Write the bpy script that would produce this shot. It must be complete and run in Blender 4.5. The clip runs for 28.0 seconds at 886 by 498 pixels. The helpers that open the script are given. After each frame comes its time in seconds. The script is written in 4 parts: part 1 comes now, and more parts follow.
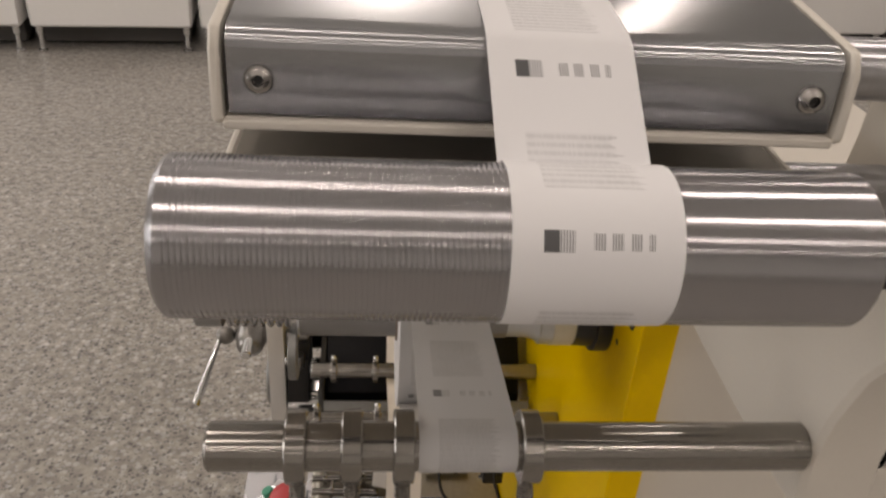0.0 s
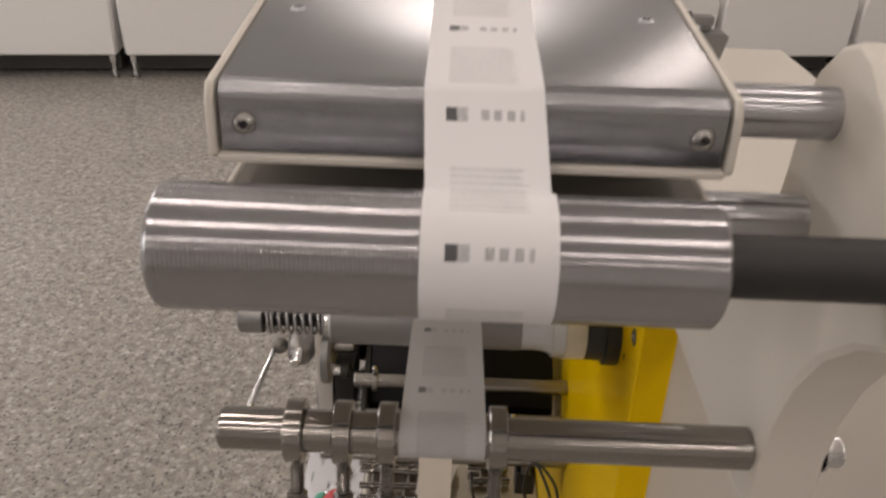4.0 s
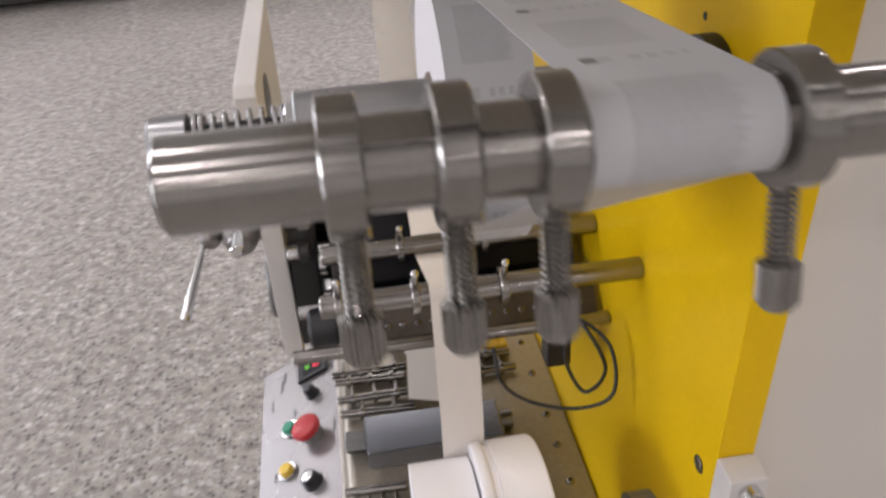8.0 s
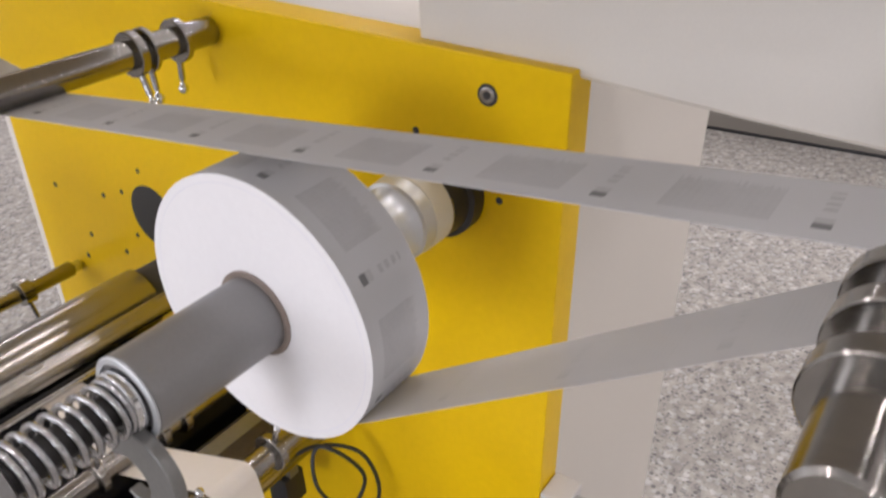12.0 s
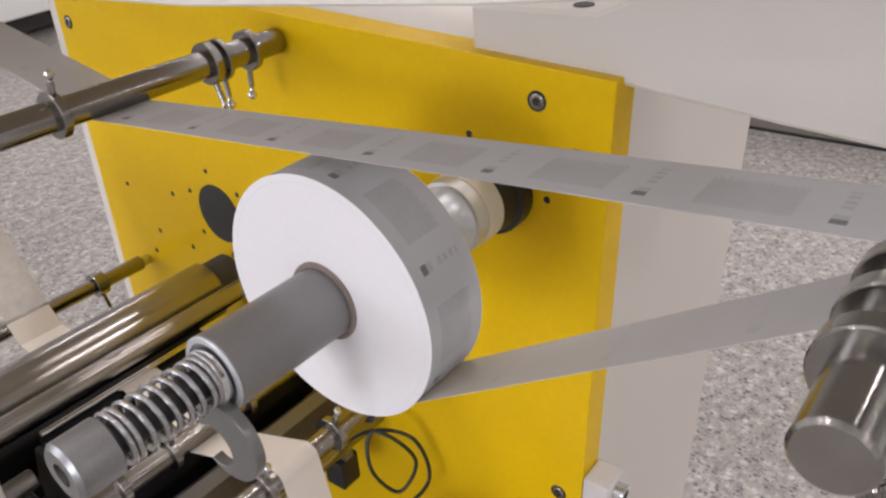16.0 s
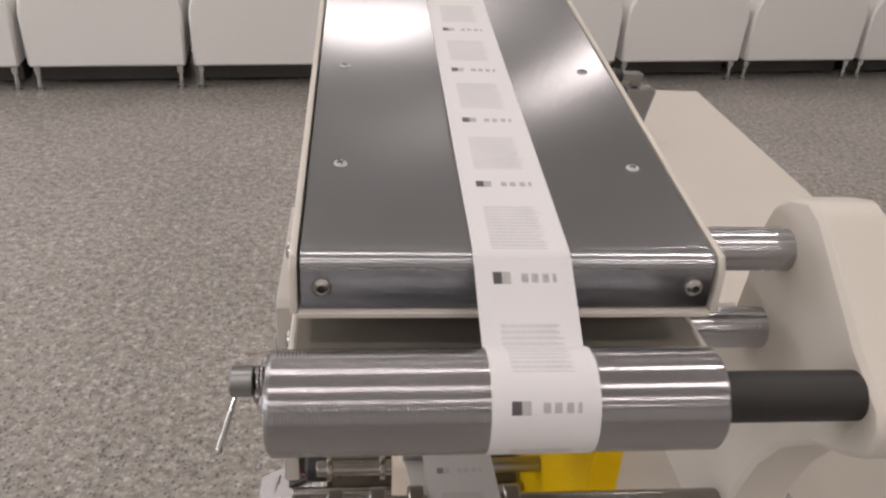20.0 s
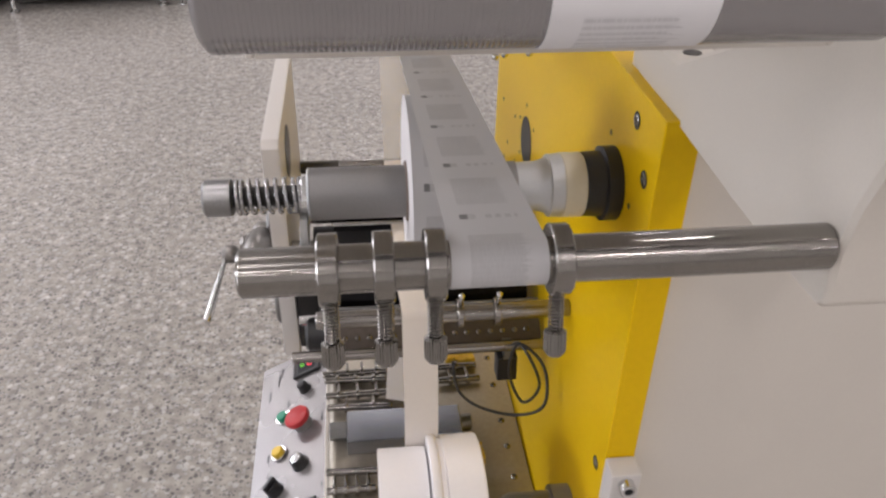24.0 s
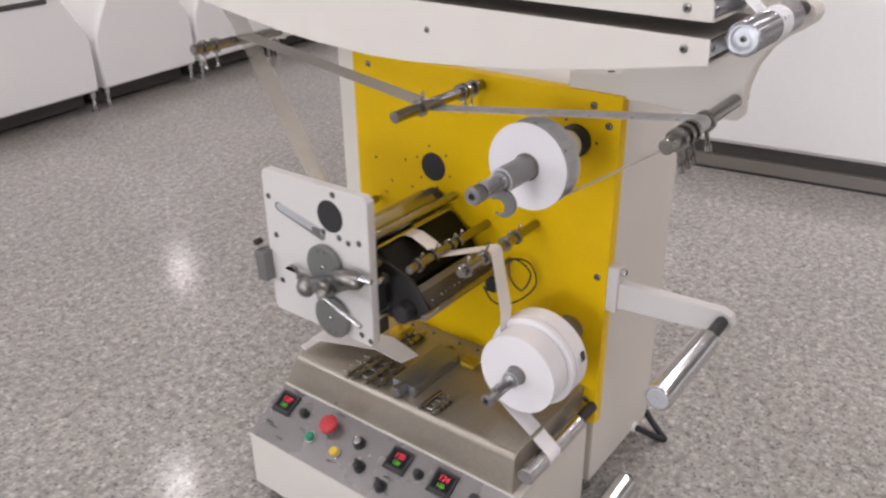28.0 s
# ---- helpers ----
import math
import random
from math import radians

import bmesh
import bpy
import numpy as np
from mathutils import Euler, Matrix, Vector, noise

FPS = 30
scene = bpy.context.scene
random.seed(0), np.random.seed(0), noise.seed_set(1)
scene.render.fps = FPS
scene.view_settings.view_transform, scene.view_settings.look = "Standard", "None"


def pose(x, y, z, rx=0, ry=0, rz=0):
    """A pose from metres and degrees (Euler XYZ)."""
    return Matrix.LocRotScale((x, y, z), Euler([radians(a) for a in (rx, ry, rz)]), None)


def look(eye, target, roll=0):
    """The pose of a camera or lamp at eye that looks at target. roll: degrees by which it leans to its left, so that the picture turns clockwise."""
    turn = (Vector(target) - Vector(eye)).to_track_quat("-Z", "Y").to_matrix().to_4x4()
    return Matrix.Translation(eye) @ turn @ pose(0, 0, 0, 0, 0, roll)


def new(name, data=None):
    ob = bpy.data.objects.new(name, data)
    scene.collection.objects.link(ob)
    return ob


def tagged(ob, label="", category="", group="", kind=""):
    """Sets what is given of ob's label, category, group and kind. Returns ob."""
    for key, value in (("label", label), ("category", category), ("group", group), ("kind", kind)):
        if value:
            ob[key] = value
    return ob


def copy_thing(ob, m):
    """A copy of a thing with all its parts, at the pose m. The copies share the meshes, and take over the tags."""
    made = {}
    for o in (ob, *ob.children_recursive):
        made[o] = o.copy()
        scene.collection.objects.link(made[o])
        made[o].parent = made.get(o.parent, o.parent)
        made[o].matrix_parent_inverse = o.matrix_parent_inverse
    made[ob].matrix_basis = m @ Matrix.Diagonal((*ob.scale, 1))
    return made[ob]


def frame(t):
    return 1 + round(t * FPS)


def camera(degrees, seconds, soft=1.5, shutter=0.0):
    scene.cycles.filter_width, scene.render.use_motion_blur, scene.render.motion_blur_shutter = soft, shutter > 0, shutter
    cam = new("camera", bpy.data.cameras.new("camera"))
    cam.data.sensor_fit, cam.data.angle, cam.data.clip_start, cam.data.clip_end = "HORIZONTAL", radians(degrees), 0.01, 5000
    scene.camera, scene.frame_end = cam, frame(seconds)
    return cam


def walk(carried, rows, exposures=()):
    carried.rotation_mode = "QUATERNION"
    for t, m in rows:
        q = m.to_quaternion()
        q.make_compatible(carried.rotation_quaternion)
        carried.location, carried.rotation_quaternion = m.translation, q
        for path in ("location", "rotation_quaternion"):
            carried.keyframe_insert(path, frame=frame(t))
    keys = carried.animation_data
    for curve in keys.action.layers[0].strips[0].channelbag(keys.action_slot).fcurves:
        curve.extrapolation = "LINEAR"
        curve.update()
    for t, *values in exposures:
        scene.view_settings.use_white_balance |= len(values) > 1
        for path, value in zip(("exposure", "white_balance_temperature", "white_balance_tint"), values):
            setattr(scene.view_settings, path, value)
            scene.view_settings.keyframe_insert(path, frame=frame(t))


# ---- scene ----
cam = camera(57.35, 28.0, 2.35, 0.5)
PATH = [
    (0, (-0.0176, 0.01888, 1.13207), (0.15585, 1.7364, 0.12209), 4.12),
    (0.5, (-0.01473, 0.02954, 1.13628), (0.11844, 1.75806, 0.13904), 4.05),
    (1, (-0.0061, 0.03485, 1.13921), (0.10151, 1.76718, 0.1455), 4.01),
    (1.5, (0.0058, 0.04133, 1.14613), (0.08895, 1.77409, 0.15082), 4.00),
    (2, (0.00677, 0.05058, 1.16166), (0.06712, 1.78545, 0.16839), 4.10),
    (2.5, (0.03148, 0.01448, 1.17758), (0.068, 1.75585, 0.19457), 3.94),
    (3, (0.03815, -0.00489, 1.18337), (0.05143, 1.74301, 0.21143), 3.53),
    (3.5, (0.04206, -0.03016, 1.18779), (0.03462, 1.72224, 0.22394), 2.78),
    (4, (0.02383, -0.02847, 1.15703), (0.00422, 1.71996, 0.18615), 1.91),
    (4.5, (0.01771, -0.01473, 1.13044), (-0.00267, 1.71996, 0.13523), 1.25),
    (6.5, (0.00784, 0.04538, 1.04776), (-0.01208, 1.73074, -0.02888), -1.84),
    (7, (0.00707, 0.04857, 1.02233), (0.00286, 1.72363, -0.07045), -2.71),
    (7.5, (-0.01119, 0.04429, 1.01186), (0.02066, 1.69211, -0.12113), -3.83),
    (8, (-0.04513, 0.11973, 0.96811), (0.15619, 1.76406, -0.15245), -3.04),
    (8.5, (-0.09167, 0.15495, 0.972), (0.35183, 1.75394, -0.14448), -2.32),
    (9, (-0.13432, 0.19917, 0.9645), (0.6138, 1.6939, -0.13372), -2.64),
    (9.5, (-0.16786, 0.21136, 0.97383), (0.85781, 1.53402, -0.12096), -3.46),
    (10, (-0.19121, 0.22869, 0.97524), (1.00794, 1.41146, -0.10323), -3.48),
    (10.5, (-0.21128, 0.26319, 0.98614), (1.07197, 1.34293, -0.10355), -3.32),
    (11, (-0.20762, 0.27404, 0.99717), (1.11712, 1.29676, -0.09787), -1.99),
    (11.5, (-0.20543, 0.26646, 0.99653), (1.16069, 1.25357, -0.0802), -0.36),
    (12, (-0.20408, 0.26829, 1.00697), (1.20405, 1.24251, -0.0265), -0.42),
    (12.5, (-0.20948, 0.2641, 1.02743), (1.23937, 1.22424, 0.038), -1.93),
    (13, (-0.21506, 0.26414, 1.02502), (1.22673, 1.25485, 0.05561), -2.81),
    (13.5, (-0.22226, 0.26628, 1.01342), (1.18631, 1.29322, 0.03294), -2.93),
    (15.5, (-0.24726, 0.25046, 1.01498), (1.14167, 1.28593, 0.01566), -1.38),
    (16, (-0.23246, 0.25481, 1.02214), (1.11449, 1.31458, -0.00869), -1.82),
    (16.5, (-0.22036, 0.24803, 1.02659), (1.09709, 1.34664, -0.00171), -1.11),
    (17, (-0.22087, 0.19356, 1.09095), (1.05288, 1.35065, 0.07178), 2.33),
    (17.5, (-0.20375, 0.15666, 1.1422), (0.88179, 1.47634, 0.10295), 2.85),
    (18, (-0.13695, 0.12193, 1.16967), (0.56188, 1.64818, 0.08239), 1.28),
    (18.5, (-0.0808, 0.05273, 1.19294), (0.31423, 1.67867, 0.09738), 3.95),
    (19, (-0.06341, 0.0044, 1.20882), (0.20018, 1.67723, 0.14479), 4.26),
    (19.5, (-0.04771, -0.02997, 1.22535), (0.16194, 1.6805, 0.21029), 3.81),
    (20, (-0.03399, -0.0486, 1.23667), (0.16831, 1.68426, 0.25877), 3.57),
    (20.5, (-0.02807, -0.04964, 1.23777), (0.16287, 1.69301, 0.27511), 2.88),
    (21, (-0.02499, -0.04514, 1.21839), (0.15341, 1.69708, 0.25254), 2.34),
    (21.5, (-0.02412, -0.03411, 1.19449), (0.14125, 1.69917, 0.2104), 1.76),
    (22, (-0.0278, -0.02108, 1.1602), (0.12708, 1.69648, 0.14728), 1.23),
    (22.5, (-0.03001, -0.01149, 1.12804), (0.12221, 1.68871, 0.08584), 1.03),
    (24.5, (-0.03401, -0.00819, 1.0795), (0.17174, 1.64103, -0.03305), 1.17),
    (25, (-0.04443, -0.01461, 1.08195), (0.20095, 1.6266, -0.03439), 1.52),
    (25.5, (-0.07018, -2e-05, 1.08505), (0.39303, 1.59207, -0.0333), 1.90),
    (26, (-0.20938, 0.03222, 1.1112), (0.59922, 1.49831, 0.01724), 0.04),
    (26.5, (-0.38276, 0.00311, 1.15073), (0.66413, 1.34896, 0.10541), -0.75),
    (27, (-0.58671, -0.087, 1.18251), (0.60751, 1.17731, 0.19491), -0.57),
    (27.5, (-0.79282, -0.09747, 1.21483), (0.53319, 1.06276, 0.26848), -0.66),
    (28, (-1.01679, -0.09055, 1.2275), (0.41134, 0.99351, 0.34135), -0.68),
]
WARM, PLAIN = (6720, 15), (6120, 16)
EXPOSURES = [(0.0, -1.42, 7050, 14), (1.5, -1.44, *WARM), (3.0, -1.52, *WARM), (4.2, -1.36, 6900, 15), (6.5, -0.8, *PLAIN), (8.5, -0.78, *PLAIN), (9.5, -0.45, *PLAIN), (11.0, -0.56, *PLAIN), (13.0, -0.74, *PLAIN), (16.5, -0.74, *PLAIN), (17.2, -0.85, *PLAIN), (18.3, -1.2, 6560, 15), (20.0, -1.26, 6560, 15), (21.0, -1.48, 6600, 15), (22.5, -1.32, *WARM), (24.5, -0.74, *PLAIN), (26.0, -0.88, *PLAIN), (28.0, -0.88, *PLAIN)]
walk(cam, [(t, look(eye, target, roll)) for t, eye, target, roll in PATH], EXPOSURES)

# ---- world and lamps ----
world = bpy.data.worlds.new("world")
scene.world = world
world.use_nodes = True
world.node_tree.nodes["Background"].inputs[0].default_value = (0.9, 0.93, 1.0, 1)
world.node_tree.nodes["Background"].inputs[1].default_value = 0.05
LAMP_POWER, WINDOW_POWER = 20.0, 215.0
LAMP_TINT, DAY_TINT = (1.0, 0.925, 0.87), (0.95, 0.97, 1.0)
# Lamps (5.44, 3.24) to (1.6, 4.5) fit reflections; all others are added fill.
LAMPS = [(x, y) for y in (-4.6, -2.5, -0.7, 1.0) for x in ((-2.9, -0.8, 1.3, 3.4) if y < -1 else (-0.8, 1.3, 3.4))] + [(5.44, 3.24), (6.77, 1.13), (3.87, 7.5), (0.0, 4.6), (1.6, 4.5), (0.1, 6.8), (6.0, 5.4), (6.0, -2.5), (-5.9, 7.4), (-5.3, 6.2), (-5.9, 5.0)] + [(x, 2.9) for x in (-3.9, -1.8, 2.4)] + [(-2.4, 1.95), (-4.4, 1.95)]


# ---- materials ----
TURN_ROT = 0.25

def mat(name, color, rough=0.5, metal=0.0, var=0.08, scale=60.0, bump=0.0, spec=0.5, stretch=None, coat=0.0, rvar=0.1, turned=0.0):
    """A surface with two scales of tone, roughness and relief."""
    m = bpy.data.materials.new(name)
    m.use_nodes = True
    nt = m.node_tree
    b = nt.nodes["Principled BSDF"]
    b.inputs["Roughness"].default_value, b.inputs["Metallic"].default_value = rough, metal
    b.inputs["Specular IOR Level"].default_value = spec
    b.inputs["Coat Weight"].default_value = coat
    if turned:
        tangent = nt.nodes.new("ShaderNodeTangent")
        tangent.direction_type, tangent.axis = "RADIAL", "X"
        b.inputs["Anisotropic"].default_value = turned
        b.inputs["Anisotropic Rotation"].default_value = TURN_ROT
        nt.links.new(tangent.outputs[0], b.inputs["Tangent"])
    tc = nt.nodes.new("ShaderNodeTexCoord")
    mp = nt.nodes.new("ShaderNodeMapping")
    if stretch:
        mp.inputs["Scale"].default_value = stretch
    nt.links.new(tc.outputs["Object"], mp.inputs["Vector"])
    fine, wide = nt.nodes.new("ShaderNodeTexNoise"), nt.nodes.new("ShaderNodeTexNoise")
    fine.inputs["Scale"].default_value, wide.inputs["Scale"].default_value = scale * 6, scale / 8
    fine.inputs["Detail"].default_value, wide.inputs["Detail"].default_value = 4, 3
    nt.links.new(mp.outputs[0], fine.inputs["Vector"])
    nt.links.new(tc.outputs["Object"], wide.inputs["Vector"])
    add = nt.nodes.new("ShaderNodeMath")
    add.operation = "ADD"
    nt.links.new(fine.outputs["Fac"], add.inputs[0])
    nt.links.new(wide.outputs["Fac"], add.inputs[1])
    ramp = nt.nodes.new("ShaderNodeMapRange")
    ramp.inputs["From Min"].default_value, ramp.inputs["From Max"].default_value = 0.6, 1.4
    ramp.inputs["To Min"].default_value, ramp.inputs["To Max"].default_value = 1 - var, 1 + var
    nt.links.new(add.outputs[0], ramp.inputs["Value"])
    mul = nt.nodes.new("ShaderNodeVectorMath")
    mul.operation = "SCALE"
    mul.inputs[0].default_value = color
    nt.links.new(ramp.outputs[0], mul.inputs["Scale"])
    nt.links.new(mul.outputs[0], b.inputs["Base Color"])
    rr = nt.nodes.new("ShaderNodeMapRange")
    rr.inputs["From Min"].default_value, rr.inputs["From Max"].default_value = 0.3, 0.7
    rr.inputs["To Min"].default_value, rr.inputs["To Max"].default_value = rough * (1 - rvar), min(1, rough * (1 + rvar))
    nt.links.new(wide.outputs["Fac"], rr.inputs["Value"])
    nt.links.new(rr.outputs[0], b.inputs["Roughness"])
    if bump:
        bp = nt.nodes.new("ShaderNodeBump")
        bp.inputs["Strength"].default_value, bp.inputs["Distance"].default_value = bump, 0.0006
        nt.links.new(fine.outputs["Fac"], bp.inputs["Height"])
        nt.links.new(bp.outputs[0], b.inputs["Normal"])
    return m


BEIGE = mat("beige_powder_coat", (0.71, 0.67, 0.605), 0.42, var=0.025, scale=120, bump=0.08)
SCREW = mat("dark_screw_steel", (0.36, 0.35, 0.34), 0.24, 1.0, var=0.1, scale=60)
MACHINED = mat("machined_grey_steel", (0.3, 0.3, 0.3), 0.34, 0.9, var=0.12, scale=110, bump=0.12)
ROLL_STEEL = mat("polished_roller_steel", (0.34, 0.325, 0.3), 0.26, 1.0, var=0.08, scale=70, bump=0.03, turned=0.6)
SHELL_STEEL = mat("worn_cast_steel", (0.24, 0.228, 0.215), 0.3, 1.0, var=0.14, scale=50, bump=0.08)
WHITE_PAINT = mat("white_powder_coat", (0.67, 0.645, 0.615), 0.4, var=0.02, scale=120, bump=0.08)
YELLOW = mat("yellow_gloss_paint", (0.84, 0.54, 0.0), 0.32, var=0.04, scale=30, bump=0.03, spec=0.15)
STEEL = mat("brushed_stainless_steel", (0.48, 0.485, 0.51), 0.28, 1.0, var=0.07, scale=90, bump=0.05, stretch=(4, 0.2, 0.2), turned=0.85)
PLATE_STEEL = mat("satin_stainless_sheet", (0.44, 0.45, 0.47), 0.25, 1.0, var=0.05, scale=90, bump=0.012, stretch=(3, 0.05, 3), turned=1.0)
GROOVED = mat("turned_roller_aluminium", (0.4, 0.395, 0.41), 0.26, 1.0, var=0.06, scale=90, stretch=(4, 0.2, 0.2), rvar=0.05, turned=0.95)
BLUED = mat("ground_bluish_steel", (0.33, 0.345, 0.38), 0.26, 0.8, var=0.1, scale=60, bump=0.05)
NICKEL = mat("nickel_plated_steel", (0.3, 0.286, 0.268), 0.2, 1.0, var=0.1, scale=90, bump=0.04, stretch=(3, 0.3, 0.3), turned=0.6)
CHROME = mat("polished_chrome", (0.66, 0.66, 0.66), 0.12, 1.0, var=0.04, scale=60)
ZINC = mat("dull_grey_steel", (0.25, 0.25, 0.245), 0.42, 0.85, var=0.1, scale=70, bump=0.05)
SLEEVE = mat("grey_anodised_aluminium", (0.26, 0.255, 0.255), 0.4, 0.6, var=0.05, scale=80, bump=0.04)
SILVER = mat("silver_aluminium", (0.6, 0.62, 0.64), 0.42, 0.75, var=0.04, scale=80)
CREAM = mat("cream_plastic", (0.74, 0.7, 0.58), 0.5, var=0.03, scale=60)
BLACK = mat("black_plastic", (0.018, 0.018, 0.02), 0.42, var=0.15, scale=80, bump=0.05)
RUBBER = mat("dark_grey_rubber", (0.024, 0.0225, 0.0215), 0.55, var=0.15, scale=80, bump=0.1)
PAPER = mat("white_paper_roll", (0.84, 0.82, 0.82), 0.75, var=0.02, scale=50, bump=0.05, spec=0.2)
LINE = mat("pale_blue_line", (0.76, 0.75, 0.79), 0.7)
CARD = mat("brown_card_core", (0.25, 0.2, 0.17), 0.8, var=0.15, scale=80, bump=0.2)
INK = mat("black_ink_tray", (0.01, 0.01, 0.012), 0.35, var=0.2, scale=40, spec=0.15)
SPRING = mat("bright_spring_steel", (0.44, 0.44, 0.45), 0.16, 1.0, var=0.08, scale=60)
GREY_PANEL = mat("grey_control_panel", (0.3, 0.285, 0.282), 0.27, 0.6, var=0.05, scale=60, bump=0.04)
TRAY_STEEL = mat("stained_steel_tray", (0.37, 0.335, 0.275), 0.3, 0.5, var=0.13, scale=28, bump=0.015)
APRON = mat("dark_stained_steel", (0.09, 0.075, 0.062), 0.5, 0.5, var=0.2, scale=28, bump=0.06)
RED = mat("red_plastic", (0.5, 0.03, 0.035), 0.38, var=0.06)
GREEN = mat("green_plastic", (0.01, 0.25, 0.14), 0.38, var=0.06)
AMBER = mat("yellow_plastic", (0.75, 0.5, 0.03), 0.38, var=0.06)
KNOB = mat("black_control_knob", (0.02, 0.02, 0.022), 0.35, var=0.1)
FAR_WHITE = mat("white_moulded_shell", (0.9, 0.89, 0.875), 0.45, var=0.02, scale=10)
TAUPE = mat("taupe_grey", (0.2, 0.182, 0.158), 0.5, var=0.06, scale=60, bump=0.05)
# For dark grey parts, and for shade put into colour under units and in recesses.
SHADOW_GREY = mat("dark_grey_and_shade", (0.07, 0.065, 0.06), 0.7, var=0.1, scale=20)
CEILING = mat("white_ceiling_paint", (0.84, 0.83, 0.81), 0.8, var=0.03, scale=10)
WALL = mat("off_white_wall_paint", (0.8, 0.785, 0.76), 0.7, var=0.03, scale=10)


def glow(name, color, strength):
    m = bpy.data.materials.new(name)
    m.use_nodes = True
    b = m.node_tree.nodes["Principled BSDF"]
    b.inputs["Base Color"].default_value = (0.02, 0.02, 0.02, 1)
    b.inputs["Emission Color"].default_value, b.inputs["Emission Strength"].default_value = (*color, 1), strength
    return m


LED_RED, LED_GREEN = glow("red_led_digits", (1, 0.03, 0.06), 2.5), glow("green_led_digits", (0.25, 1, 0.05), 1.2)


def terrazzo():
    m = bpy.data.materials.new("speckled_terrazzo")
    m.use_nodes = True
    nt = m.node_tree
    b = nt.nodes["Principled BSDF"]
    tc = nt.nodes.new("ShaderNodeTexCoord")
    base = None
    for scale, chip, keep in ((100, (0.45, 0.435, 0.415), 0.5), (118, (0.17, 0.163, 0.156), 0.8), (210, (0.23, 0.222, 0.214), 0.72), (80, (0.5, 0.49, 0.475), 0.82)):
        vo = nt.nodes.new("ShaderNodeTexVoronoi")
        vo.inputs["Scale"].default_value = scale
        nt.links.new(tc.outputs["Object"], vo.inputs["Vector"])
        sep = nt.nodes.new("ShaderNodeSeparateColor")
        nt.links.new(vo.outputs["Color"], sep.inputs[0])
        chosen = nt.nodes.new("ShaderNodeMath")
        chosen.operation = "GREATER_THAN"
        chosen.inputs[1].default_value = keep
        nt.links.new(sep.outputs[0], chosen.inputs[0])
        near = nt.nodes.new("ShaderNodeMapRange")
        near.inputs["From Min"].default_value, near.inputs["From Max"].default_value = 0.42, 0.5
        near.inputs["To Min"].default_value, near.inputs["To Max"].default_value = 1, 0
        nt.links.new(vo.outputs["Distance"], near.inputs["Value"])
        both = nt.nodes.new("ShaderNodeMath")
        both.operation = "MULTIPLY"
        nt.links.new(chosen.outputs[0], both.inputs[0])
        nt.links.new(near.outputs[0], both.inputs[1])
        mix = nt.nodes.new("ShaderNodeMix")
        mix.data_type = "RGBA"
        mix.inputs[7].default_value = (*chip, 1)
        if base:
            nt.links.new(base, mix.inputs[6])
        else:
            mix.inputs[6].default_value = (0.375, 0.35, 0.314, 1)
        nt.links.new(both.outputs[0], mix.inputs[0])
        base = mix.outputs[2]
    wide = nt.nodes.new("ShaderNodeTexNoise")
    wide.inputs["Scale"].default_value, wide.inputs["Detail"].default_value = 1.7, 4
    nt.links.new(tc.outputs["Object"], wide.inputs["Vector"])
    tone = nt.nodes.new("ShaderNodeMapRange")
    tone.inputs["From Min"].default_value, tone.inputs["From Max"].default_value = 0.3, 0.7
    tone.inputs["To Min"].default_value, tone.inputs["To Max"].default_value = 0.9, 1.08
    nt.links.new(wide.outputs["Fac"], tone.inputs["Value"])
    clumps = nt.nodes.new("ShaderNodeTexNoise")
    clumps.inputs["Scale"].default_value, clumps.inputs["Detail"].default_value = 45, 3
    nt.links.new(tc.outputs["Object"], clumps.inputs["Vector"])
    uneven = nt.nodes.new("ShaderNodeMapRange")
    uneven.inputs["From Min"].default_value, uneven.inputs["From Max"].default_value = 0.3, 0.7
    uneven.inputs["To Min"].default_value, uneven.inputs["To Max"].default_value = 0.7, 1.28
    nt.links.new(clumps.outputs["Fac"], uneven.inputs["Value"])
    whole = nt.nodes.new("ShaderNodeMath")
    whole.operation = "MULTIPLY"
    nt.links.new(tone.outputs[0], whole.inputs[0])
    nt.links.new(uneven.outputs[0], whole.inputs[1])
    sc = nt.nodes.new("ShaderNodeVectorMath")
    sc.operation = "SCALE"
    nt.links.new(base, sc.inputs[0])
    nt.links.new(whole.outputs[0], sc.inputs["Scale"])
    nt.links.new(sc.outputs[0], b.inputs["Base Color"])
    b.inputs["Specular IOR Level"].default_value = 0.3
    b.inputs["Coat Weight"].default_value, b.inputs["Coat Roughness"].default_value = 0.4, 0.14
    rr = nt.nodes.new("ShaderNodeMapRange")
    rr.inputs["To Min"].default_value, rr.inputs["To Max"].default_value = 0.3, 0.42
    nt.links.new(wide.outputs["Fac"], rr.inputs["Value"])
    nt.links.new(rr.outputs[0], b.inputs["Roughness"])
    return m


TERRAZZO = terrazzo()
PITCH = 0.066


